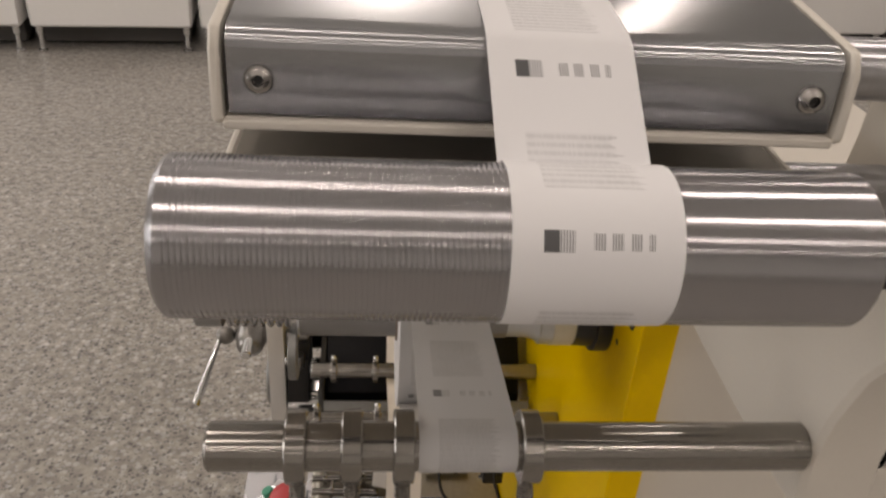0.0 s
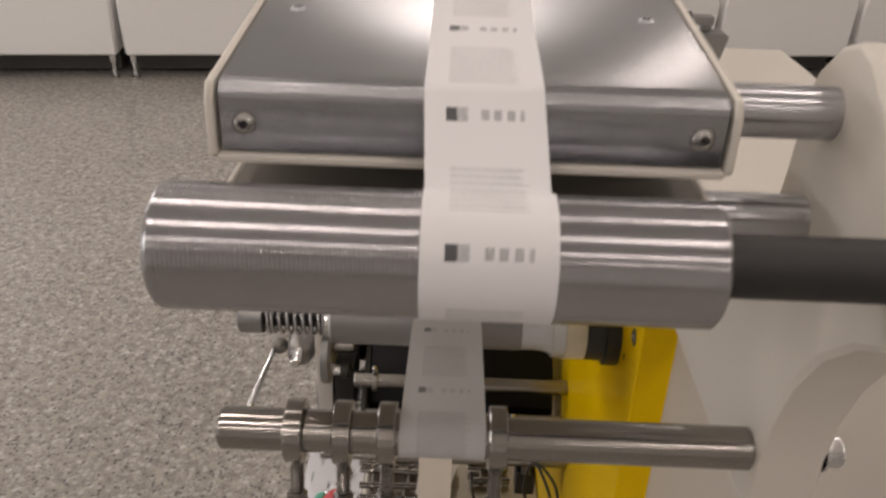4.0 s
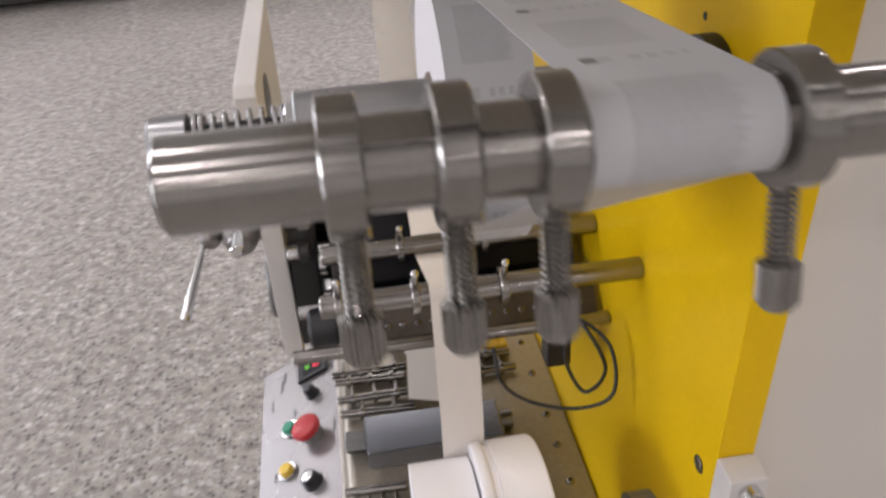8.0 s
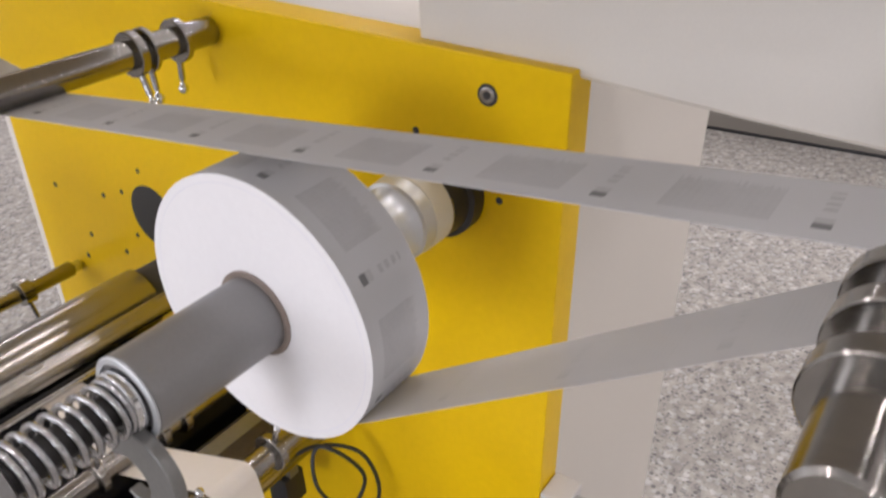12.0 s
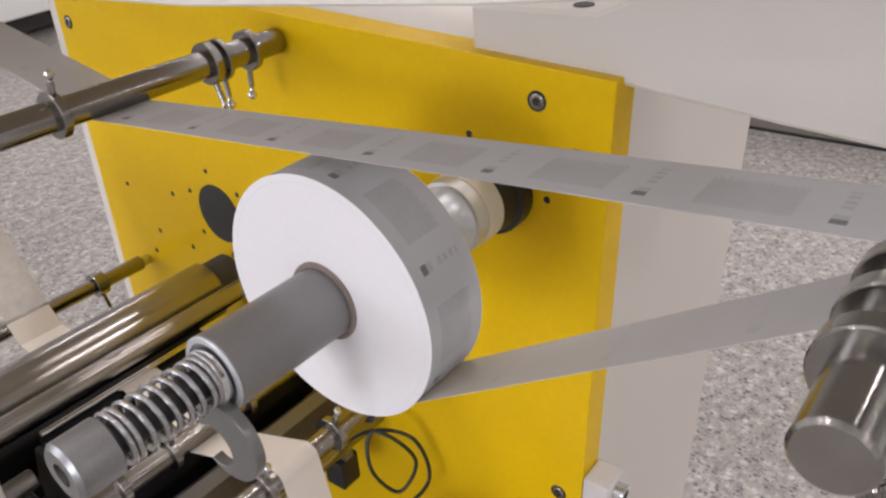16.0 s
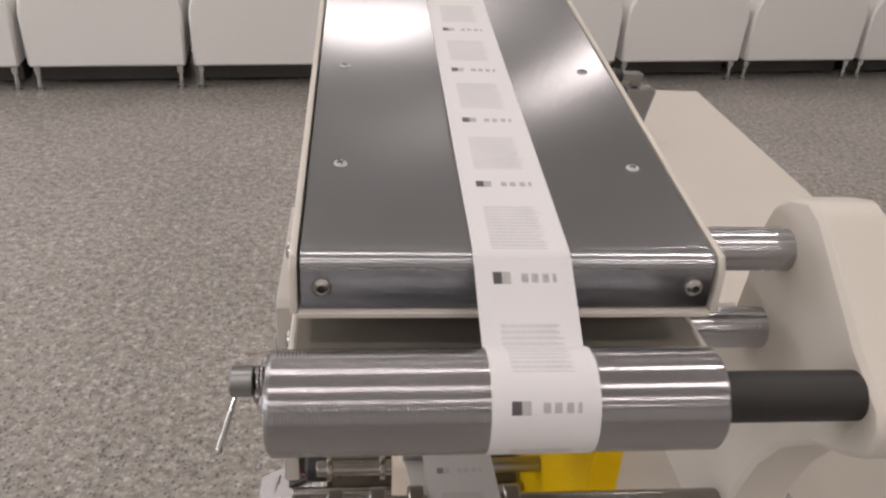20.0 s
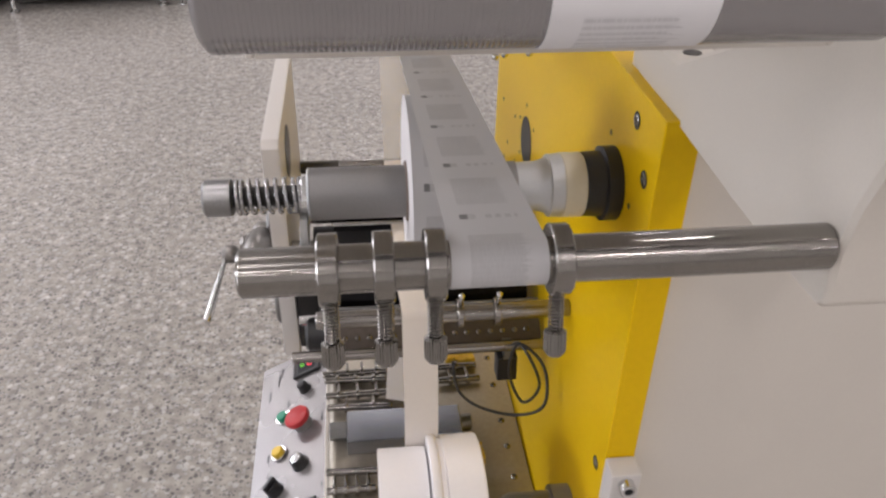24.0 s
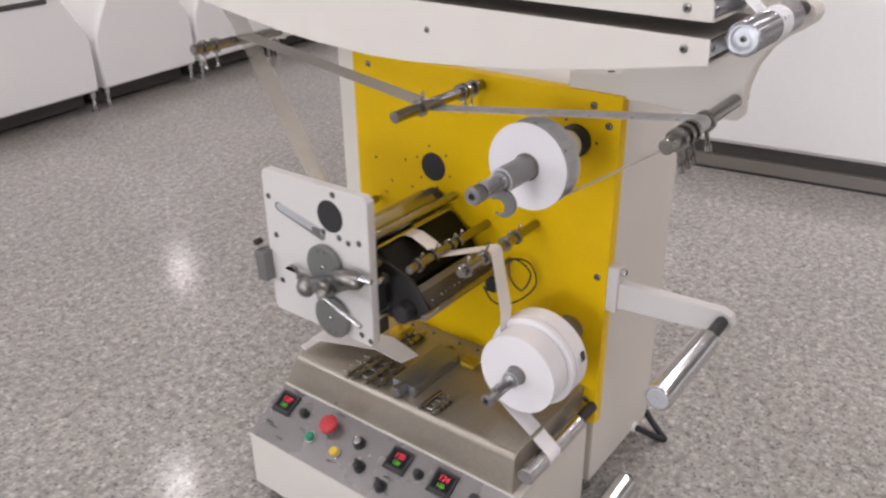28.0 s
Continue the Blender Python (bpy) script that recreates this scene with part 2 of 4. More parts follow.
def printed(name, paper, strength, alpha=1.0, fine=1.0):
    """Paper with a repeating label print: a text block, a code square and four short code blocks. UV: across the web, metres along it."""
    m = bpy.data.materials.new(name)
    m.use_nodes = True
    nt = m.node_tree
    b = nt.nodes["Principled BSDF"]
    b.inputs["Roughness"].default_value = 0.55
    b.inputs["Specular IOR Level"].default_value = 0.3
    b.inputs["Alpha"].default_value = alpha
    uv = nt.nodes.new("ShaderNodeUVMap")
    sep = nt.nodes.new("ShaderNodeSeparateXYZ")
    nt.links.new(uv.outputs[0], sep.inputs[0])

    def op(kind, a, c):
        n = nt.nodes.new("ShaderNodeMath")
        n.operation = kind
        for k, v in enumerate((a, c)):
            if isinstance(v, (int, float)):
                n.inputs[k].default_value = v
            elif v is not None:
                nt.links.new(v, n.inputs[k])
        return n.outputs[0]

    def band(v, lo, hi):
        return op("MULTIPLY", op("GREATER_THAN", v, lo), op("LESS_THAN", v, hi))

    u, v = sep.outputs[0], op("FRACT", op("DIVIDE", sep.outputs[1], PITCH), None)
    ragged = nt.nodes.new("ShaderNodeTexNoise")
    ragged.noise_dimensions = "1D"
    ragged.inputs["Scale"].default_value = 900
    nt.links.new(sep.outputs[1], ragged.inputs["W"])
    lines = op("ADD", op("MULTIPLY", op("GREATER_THAN", op("FRACT", op("MULTIPLY", v, 27), None), 0.52), 0.75 * fine ** 4), 0.36 + 0.36 * (1 - fine))
    blot = nt.nodes.new("ShaderNodeTexNoise")
    blot.inputs["Scale"].default_value = 55
    geo = nt.nodes.new("ShaderNodeTexCoord")
    nt.links.new(geo.outputs["Object"], blot.inputs["Vector"])
    lines = op("MULTIPLY", lines, op("ADD", op("MULTIPLY", blot.outputs["Fac"], 1.3), 0.35))
    scaled = nt.nodes.new("ShaderNodeCombineXYZ")
    nt.links.new(op("MULTIPLY", u, 70), scaled.inputs[0])
    nt.links.new(op("FLOOR", op("MULTIPLY", v, 27), None), scaled.inputs[1])
    glyphs = nt.nodes.new("ShaderNodeTexNoise")
    glyphs.noise_dimensions = "2D"
    glyphs.inputs["Scale"].default_value, glyphs.inputs["Detail"].default_value = 1.0, 0.0
    nt.links.new(scaled.outputs[0], glyphs.inputs["Vector"])
    lines = op("MULTIPLY", lines, op("ADD", op("MULTIPLY", op("GREATER_THAN", glyphs.outputs["Fac"], 0.42), 0.5), 0.62))
    text = op("MULTIPLY", op("MULTIPLY", band(v, 0.12, 0.62), op("MULTIPLY", op("GREATER_THAN", u, 0.2), op("LESS_THAN", u, op("ADD", op("MULTIPLY", ragged.outputs["Fac"], 0.3), 0.62)))), lines)
    code = op("MULTIPLY", band(v, 0.79, 0.87), band(u, 0.18, 0.27))
    code2 = op("MULTIPLY", op("MULTIPLY", band(v, 0.79, 0.87), band(u, 0.27, 0.36)), op("GREATER_THAN", op("FRACT", op("MULTIPLY", u, 60), None), 0.4))
    strokes = op("MULTIPLY", op("MULTIPLY", band(v, 0.8, 0.86), band(u, 0.42, 0.82)), op("MULTIPLY", op("GREATER_THAN", op("FRACT", op("MULTIPLY", u, 9.4), None), 0.38), op("GREATER_THAN", op("FRACT", op("MULTIPLY", u, 62), None), 0.42)))
    ink = op("ADD", op("MULTIPLY", text, 0.19 + 0.34 * (1 - fine)), op("ADD", op("MULTIPLY", op("ADD", code, op("MULTIPLY", code2, 0.7 * fine)), 0.95), op("MULTIPLY", strokes, 0.75 * fine)))
    ink = op("MULTIPLY", ink, strength)
    mix = nt.nodes.new("ShaderNodeMix")
    mix.data_type = "RGBA"
    mix.inputs[6].default_value, mix.inputs[7].default_value = (*paper, 1), (0.03, 0.03, 0.033, 1)
    nt.links.new(ink, mix.inputs[0])
    nt.links.new(mix.outputs[2], b.inputs["Base Color"])
    return m


WEB = printed("printed_label_paper", (0.84, 0.84, 0.86), 0.95)
WEB_BACK = printed("label_paper_back", (0.62, 0.62, 0.63), 0.72, fine=0.55)
BLANK = mat("blank_cream_paper", (0.74, 0.7, 0.65), 0.6, var=0.02, scale=40, spec=0.3)
FILM = printed("pale_backing_film", (0.62, 0.61, 0.6), 0.1, 0.75)
DROP = printed("translucent_backing_film", (0.74, 0.71, 0.66), 0.0, 0.3)


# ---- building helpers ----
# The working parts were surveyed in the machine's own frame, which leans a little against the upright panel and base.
LEAN = Matrix.Translation((0, 0.72, 0.25)) @ Matrix.Rotation(-math.atan(0.05), 4, "X") @ Matrix.Translation((0, -0.72, -0.25))
UPRIGHT = Matrix()
frame_now = [UPRIGHT]


def stand(m):
    """What is built from here on is carried by m."""
    frame_now[0] = m


def finish(name, bm, material, angle=40):
    bmesh.ops.recalc_face_normals(bm, faces=bm.faces)
    me = bpy.data.meshes.new(name)
    for f in bm.faces:
        f.smooth = True
    for e in bm.edges:
        if len(e.link_faces) == 2 and e.calc_face_angle(0) > radians(angle):
            e.smooth = False
    bm.to_mesh(me)
    bm.free()
    me.materials.append(material)
    ob = new(name, me)
    even = ob.modifiers.new("even_normals", "WEIGHTED_NORMAL")
    even.keep_sharp = True
    return ob


def part(name, bm, material, parent=None, label="", angle=40):
    """Links a bmesh, given in places of the present frame, as one mesh under a thing or a part."""
    bm.transform(frame_now[0])
    ob = finish(name, bm, material, angle)
    if parent is not None:
        ob.parent = parent
        up, m = parent, Matrix()
        while up is not None:
            m = up.matrix_basis if up.parent is None else m
            up = up.parent
        ob.matrix_parent_inverse = m.inverted() if parent.parent is None else Matrix()
    if label:
        tagged(ob, label)
    return ob


def thing(name, at, label, category, group="", kind=""):
    ob = new(name)
    ob.empty_display_size = 0.02
    ob.matrix_basis = Matrix.Translation(frame_now[0] @ Vector(at))
    return tagged(ob, label, category, group, kind)


def solo(name, bm, material, label, category, group="", kind="", angle=40):
    return tagged(part(name, bm, material, None, "", angle), label, category, group, kind)


def bevelled(bm, size, segments=2):
    if size:
        edges = [e for e in bm.edges if len(e.link_faces) == 2 and e.calc_face_angle(0) > 0.5]
        bmesh.ops.bevel(bm, geom=edges, offset=size, segments=segments, affect="EDGES", profile=0.5, clamp_overlap=True)
    return bm


def box(x0, x1, y0, y1, z0, z1, bev=0.001):
    bm = bmesh.new()
    bmesh.ops.create_cube(bm, size=1)
    for v in bm.verts:
        v.co = Vector(((x0 + x1) / 2 + v.co.x * (x1 - x0), (y0 + y1) / 2 + v.co.y * (y1 - y0), (z0 + z1) / 2 + v.co.z * (z1 - z0)))
    return bevelled(bm, bev)


def prism(poly, x0, x1, bev=0.001, axis="x"):
    """A polygon of (y, z) carried from x0 to x1; axis y: polygon of (x, z); axis z: of (x, y)."""
    def at(p, h):
        return {"x": (h, p[0], p[1]), "y": (p[0], h, p[1]), "z": (p[0], p[1], h)}[axis]
    bm = bmesh.new()
    lo, hi = [bm.verts.new(at(p, x0)) for p in poly], [bm.verts.new(at(p, x1)) for p in poly]
    n = len(poly)
    bm.faces.new(lo), bm.faces.new(hi[::-1])
    for i in range(n):
        bm.faces.new((lo[i], hi[i], hi[(i + 1) % n], lo[(i + 1) % n]))
    bmesh.ops.recalc_face_normals(bm, faces=bm.faces)
    return bevelled(bm, bev, 1)


def lathe(profile, a, b, axis="x", seg=32):
    """Turns (place along the axis, radius) round an axis through (a, b) in the other two coordinates."""
    bm = bmesh.new()
    rings = []
    for p, r in profile:
        ring = []
        for i in range(seg if r > 1e-6 else 1):
            t = 2 * math.pi * i / seg
            u, v = a + r * math.cos(t), b + r * math.sin(t)
            ring.append(bm.verts.new({"x": (p, u, v), "y": (u, p, v), "z": (u, v, p)}[axis]))
        rings.append(ring)
    for q, w in zip(rings, rings[1:]):
        for i in range(seg):
            j = (i + 1) % seg
            f = (q[i], q[j], w[j], w[i]) if len(q) > 1 and len(w) > 1 else (q[0], w[j], w[i]) if len(w) > 1 else (q[i], q[j], w[0]) if len(q) > 1 else None
            if f:
                bm.faces.new(f)
    bmesh.ops.recalc_face_normals(bm, faces=bm.faces)
    return bm


def rod(p0, p1, r, a, b, axis="x", seg=32, ch=0.001):
    ch = min(ch, r * 0.5, abs(p1 - p0) * 0.3)
    s = 1 if p1 > p0 else -1
    return lathe([(p0, 0), (p0, r - ch), (p0 + s * ch, r), (p1 - s * ch, r), (p1, r - ch), (p1, 0)], a, b, axis, seg)


def ring(p0, p1, r_in, r_out, a, b, axis="x", seg=36, ch=0.0006):
    return lathe([(p0, r_in), (p0, r_out - ch), (p0 + ch, r_out), (p1 - ch, r_out), (p1, r_out - ch), (p1, r_in), (p0, r_in)], a, b, axis, seg)


def tube(points, r, seg=10, closed=False):
    bm = bmesh.new()
    pts = [Vector(p) for p in points]
    rings, side = [], None
    for i, p in enumerate(pts):
        d = (pts[min(i + 1, len(pts) - 1)] - pts[max(i - 1, 0)]).normalized()
        side = (side - d * side.dot(d)).normalized() if side else d.orthogonal().normalized()
        up = d.cross(side)
        rings.append([bm.verts.new(p + r * (math.cos(2 * math.pi * k / seg) * side + math.sin(2 * math.pi * k / seg) * up)) for k in range(seg)])
    for q, w in zip(rings, rings[1:]):
        for k in range(seg):
            bm.faces.new((q[k], q[(k + 1) % seg], w[(k + 1) % seg], w[k]))
    bm.faces.new(rings[0][::-1]), bm.faces.new(rings[-1])
    bmesh.ops.recalc_face_normals(bm, faces=bm.faces)
    return bm


def coil(start, way, length, big, small, turns, seg=8, per=18):
    """A helical spring from start along way."""
    w = Vector(way).normalized()
    s = w.orthogonal().normalized()
    u = w.cross(s)
    n = int(turns * per)
    return tube([Vector(start) + w * (length * i / n) + big * (math.cos(2 * math.pi * i / per) * s + math.sin(2 * math.pi * i / per) * u) for i in range(n + 1)], small, seg)


def smooth_path(points, n=12):
    """Catmull-Rom through the points."""
    p = [Vector(q) for q in points]
    p = [2 * p[0] - p[1]] + p + [2 * p[-1] - p[-2]]
    out = []
    for i in range(1, len(p) - 2):
        for k in range(n):
            t = k / n
            a, b, c, d = p[i - 1:i + 3]
            out.append(0.5 * (2 * b + (c - a) * t + (2 * a - 5 * b + 4 * c - d) * t * t + (3 * b - a - 3 * c + d) * t ** 3))
    return out + [p[-2]]


def join(*parts):
    out = bmesh.new()
    for b in parts:
        me = bpy.data.meshes.new("joined")
        b.to_mesh(me)
        b.free()
        out.from_mesh(me)
        bpy.data.meshes.remove(me)
    return out


def moved(bm, m):
    bm.transform(m)
    return bm


def arc(cy, cz, r, a0, a1, n=16):
    return [(cy + r * math.cos(radians(a0 + (a1 - a0) * i / n)), cz + r * math.sin(radians(a0 + (a1 - a0) * i / n))) for i in range(n + 1)]


def strip(path, x0, x1, thick=0.0002, start=0.0):
    """A web of paper along a path of (y, z) or (y, z, shift of x), with its length in metres as v."""
    bm = bmesh.new()
    uv = bm.loops.layers.uv.new("UVMap")
    dist, rows = start, []
    n = len(path)
    for i, p in enumerate(path):
        a, b = Vector(path[max(i - 1, 0)][:2]), Vector(path[min(i + 1, n - 1)][:2])
        d = (b - a).normalized()
        off = Vector((-d.y, d.x)) * thick
        if i:
            dist += (Vector(p[:2]) - Vector(path[i - 1][:2])).length
        dx = p[2] if len(p) > 2 else 0
        rows.append((dist, [bm.verts.new((x + dx, p[0] + s * off.x, p[1] + s * off.y)) for x, s in ((x0, 0), (x1, 0), (x1, 1), (x0, 1))]))
    us = (0, 1, 1, 0)
    for (d0, q), (d1, w) in zip(rows, rows[1:]):
        for k in range(4):
            j = (k + 1) % 4
            f = bm.faces.new((q[k], q[j], w[j], w[k]))
            for loop, value in zip(f.loops, ((us[k], d0), (us[j], d0), (us[j], d1), (us[k], d1))):
                loop[uv].uv = value
    bm.faces.new(rows[0][1]), bm.faces.new(rows[-1][1][::-1])
    return bm


def button_head(at, way, r, parent, material=SCREW, label=""):
    """A domed socket screw, its head rising along way from at."""
    h = r * 0.62
    bm = lathe([(-0.001, r), (0.0002, r), (h * 0.45, r * 0.93), (h * 0.8, r * 0.7), (h, r * 0.45), (h * 0.96, r * 0.4), (h * 0.35, r * 0.36), (h * 0.35, 0)], 0, 0, "z", 20)
    turn = Vector(way).to_track_quat("Z", "Y").to_matrix().to_4x4()
    ob = part("screw", moved(bm, Matrix.Translation(at) @ turn), material, parent, label)
    socket = part("socket", moved(lathe([(h * 0.36, 0), (h * 0.36, r * 0.34), (h * 0.4, r * 0.35)], 0, 0, "z", 6), Matrix.Translation(at) @ turn), BLACK, ob)
    return ob


def bolt_in_panel(at, way, r, parent):
    """A socket screw sunk into a round counterbore."""
    turn = Vector(way).to_track_quat("Z", "Y").to_matrix().to_4x4()
    ob = part("bolt", moved(lathe([(-0.001, r * 0.72), (0.0009, r * 0.72), (0.0013, r * 0.64), (0.0013, r * 0.4), (0.0005, r * 0.37), (0.0005, 0)], 0, 0, "z", 20), Matrix.Translation(at) @ turn), SCREW, parent)
    part("socket", moved(lathe([(0.0006, 0), (0.0006, r * 0.35), (0.0007, r * 0.36)], 0, 0, "z", 6), Matrix.Translation(at) @ turn), BLACK, parent)
    part("counterbore", moved(lathe([(0.0002, r * 0.7), (0.0004, r * 0.96), (0.0002, r * 0.96)], 0, 0, "z", 20), Matrix.Translation(at) @ turn), RUBBER, parent)
    return ob


def flat_screw(at, r, parent, tilt):
    m = Matrix.Translation(at) @ pose(0, 0, 0, tilt)
    ob = part("screw", moved(lathe([(-0.001, r), (0.0003, r), (0.0007, r * 0.85), (0.001, r * 0.5), (0.0011, 0)], 0, 0, "z", 20), m), SILVER, parent)
    part("cross_slot", moved(join(box(-r * 0.6, r * 0.6, -r * 0.1, r * 0.1, 0.0009, 0.00125, 0), box(-r * 0.1, r * 0.1, -r * 0.6, r * 0.6, 0.0009, 0.0012, 0)), m @ pose(0, 0, 0, 0, 0, 25)), BLACK, ob)


# ---- the room ----
floor = solo("floor", box(-7, 9, -6, 9, -0.05, 0, 0), TERRAZZO, "polished grey speckled terrazzo floor", "floor", kind="structure")
ceiling = solo("ceiling", box(-7, 9, -6, 9, 3.2, 3.3, 0), CEILING, "plain white painted ceiling", "ceiling", kind="structure")
for name, b in (("wall_north", (-7, 9, 9, 9.15)), ("wall_south", (-7, 9, -6.15, -6)), ("wall_east", (9, 9.15, -6, 9))):
    solo(name, box(*b, 0, 3.2, 0), WALL, "plain off-white painted wall", "wall", kind="structure")

OPENINGS = ((-0.85, 1.35, 0.15, 2.2, WINDOW_POWER), (4.6, 8.8, 0.9, 3.0, 260.0))
west = join(box(-7.15, -7, -6, -0.85, 0, 3.2, 0), box(-7.15, -7, 1.35, 4.6, 0, 3.2, 0), box(-7.15, -7, 8.8, 9, 0, 3.2, 0), *[box(-7.15, -7, y0, y1, *h, 0) for y0, y1, z0, z1, _ in OPENINGS for h in ((0, z0), (z1, 3.2))])
solo("wall_west", west, WALL, "off-white wall with two window openings", "wall", kind="structure")
for k, (y0, y1, z0, z1, power) in enumerate(OPENINGS):
    window = thing(f"window_{k + 1}", (-7.07, (y0 + y1) / 2, z0), "tall shop window with a white metal frame", "window", kind="structure")
    for y in (y0, (y0 + y1) / 2 - 0.03, y1 - 0.06):
        part("window_frame", box(-7.1, -7.04, y, y + 0.06, z0, z1, 0.004), WHITE_PAINT, window)
    for z in (z0, z1 - 0.06):
        part("window_frame", box(-7.1, -7.04, y0 + 0.06, y1 - 0.06, z, z + 0.06, 0.004), WHITE_PAINT, window)
    data = bpy.data.lights.new("daylight", "AREA")
    data.shape, data.size, data.size_y, data.energy, data.color = "RECTANGLE", y1 - y0 - 0.3, z1 - z0 - 0.25, power, DAY_TINT
    daylight = new("daylight", data)
    daylight.matrix_basis = pose(-7.02, (y0 + y1) / 2, (z0 + z1) / 2, 90, 0, -90)

# Downlights out of view; most are added to brighten the room.
for lx, ly in LAMPS:
    lamp = thing("unseen_downlight", (lx, ly, 3.18), "unseen round ceiling downlight placed to light the room", "lamp", "ceiling lamps")
    part("housing", lathe([(3.2, 0.17), (3.188, 0.17), (3.184, 0.165), (3.184, 0.14), (3.198, 0.13)], lx, ly, "z", 32), CEILING, lamp)
    data = bpy.data.lights.new("downlight", "AREA")
    data.shape, data.size, data.energy, data.color = "DISK", 0.22, LAMP_POWER, LAMP_TINT
    light = new("downlight", data)
    light.parent = lamp
    light.location = (0, 0, 0.01)


# ---- far row of white units ----
def white_unit(at, turn):
    """A white moulded unit on four chrome feet: a plain front, sloping shoulders and a dark grip slot."""
    ob = thing("display_unit", (0, 0, 0), "white moulded display unit on short chrome feet", "display unit", "row of white units")
    shell = [(0.327, 0.111), (0.331, 0.342), (0.321, 0.393), (0.282, 0.462), (0.197, 0.607), (0.154, 0.65)]
    part("body", prism([(-x, z) for x, z in shell] + shell[::-1], 0, 0.64, 0.01, "y"), FAR_WHITE, ob)
    part("lid", box(-0.145, 0.145, 0.026, 0.615, 0.649, 0.684, 0.01), FAR_WHITE, ob)
    part("grip_slot", box(-0.128, 0.128, -0.007, 0.017, 0.581, 0.607, 0.005), SHADOW_GREY, ob)
    # Dark block standing for the shade under the shell between the feet.
    part("shade_base", box(-0.308, 0.308, 0.12, 0.6, 0.017, 0.11, 0.004), SHADOW_GREY, ob)
    for fx in (-0.299, 0.299):
        for fy in (0.03, 0.615):
            part("foot", lathe([(0, 0), (0, 0.02), (0.008, 0.02), (0.014, 0.0095), (0.073, 0.0095), (0.077, 0.016), (0.111, 0.018), (0.1115, 0)], fx, fy, "z", 14), CHROME, ob)
    ob.matrix_basis = Matrix.Translation(at) @ pose(0, 0, 0, 0, 0, turn)
    return ob


ROW_TURN = math.degrees(math.atan(0.125))
ROW_X, ROW_Y, ROW_STEP = -0.459, 3.645, 0.683
first = white_unit((ROW_X, ROW_Y, 0), ROW_TURN)
for n in range(-5, 9):
    if n:
        copy_thing(first, Matrix.Translation((ROW_X + ROW_STEP * n, ROW_Y + ROW_STEP * 0.125 * n, 0)) @ pose(0, 0, 0, 0, 0, ROW_TURN))
stand(pose(2.25, 0.75, 0, 0, 0, ROW_TURN))
bench = thing("white_counter", (0, 0, 0), "long white moulded counter with a dark recessed base", "counter")
part("body", prism([(0.0, 0.12), (0.74, 0.12), (0.74, 0.86), (0.16, 0.86), (0.05, 0.8), (0.0, 0.72)], -3.6, 1.55, 0.02, "y"), FAR_WHITE, bench)
part("top_ledge", box(0.14, 0.74, -3.6, 1.55, 0.89, 0.95, 0.015), FAR_WHITE, bench)
# Recess and base are coloured dark to stand for shade in the gaps.
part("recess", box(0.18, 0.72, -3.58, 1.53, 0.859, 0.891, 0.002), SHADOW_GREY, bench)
part("shade_base", box(0.05, 0.7, -3.55, 1.5, 0.008, 0.121, 0.004), SHADOW_GREY, bench)
part("kickboard", box(0.022, 0.05, -3.55, 1.5, 0.008, 0.06, 0.002), TAUPE, bench, "taupe kickboard under the counter")
# Black strip in place of the dark gap between counter and floor.
part("floor_gap_line", box(0.018, 0.7, -3.56, 1.51, 0, 0.008, 0.001), BLACK, bench, "thin black strip standing for the dark gap at the floor")
stand(UPRIGHT)

# ---- cabinet, yellow panel and bracket ----
cabinet = thing("machine_cabinet", (0.32, 0.74, 0), "tall beige machine cabinet with a thick yellow side panel", "cabinet")
part("body", box(0.1868, 0.468, 0.452, 1.09, 0.05, 0.87, 0.004), BEIGE, cabinet)
for fx, fy in ((0.21, 0.48), (0.44, 0.48), (0.21, 1.06), (0.44, 1.06)):
    part("foot", lathe([(0, 0), (0, 0.02), (0.012, 0.02), (0.016, 0.008), (0.051, 0.008), (0.051, 0)], fx, fy, "z", 16), CHROME, cabinet)

panel = part("side_panel", box(0.16, 0.185, 0.4395, 1.023, 0.222, 0.8705, 0.0015), YELLOW, cabinet, "thick yellow gloss-painted side panel")
for y, z in ((0.4895, 0.849), (0.46, 0.8187), (0.4585, 0.5404), (0.461, 0.272), (0.493, 0.244), (0.982, 0.851), (1.005, 0.821)):
    bolt_in_panel((0.16, y, z), (-1, 0, 0), 0.0068, panel)
stand(LEAN)
part("port_cover", rod(0.1595, 0.161, 0.029, 0.803, 0.675, seg=40, ch=0.0003), BLACK, panel)
for k in range(6):
    t = radians(60 * k + 20)
    part("hole", rod(0.1597, 0.161, 0.0025, 0.803 + 0.042 * math.cos(t), 0.675 + 0.042 * math.sin(t), seg=10, ch=0.0002), BLACK, panel)
for y, z in ((0.952, 0.672), (0.873, 0.679), (0.913, 0.628), (0.86, 0.624), (0.93, 0.6), (0.89, 0.585)):
    part("hole", rod(0.1597, 0.161, 0.0028, y, z, seg=10, ch=0.0002), BLACK, panel)

stand(UPRIGHT)
part("slot", box(0.289, 0.308, 0.808, 0.816, 0.8695, 0.8705, 0.0003), BLACK, cabinet)
stand(Matrix.Translation((0.009, 0.0, 0.0131)))
gauge = thing("clamp_gauge", (0.296, 0.875, 0.857), "small grey clamp gauge with dark knobs on the cabinet", "gauge")
part("foot_plate", box(0.279, 0.315, 0.863, 0.895, 0.857, 0.863, 0.001), ZINC, gauge)
part("body", prism([(0.282, 0.863), (0.3, 0.863), (0.303, 0.89), (0.311, 0.925), (0.305, 0.929), (0.274, 0.927), (0.273, 0.915), (0.279, 0.89)], 0.868, 0.89, 0.0015, "y"), SLEEVE, gauge)
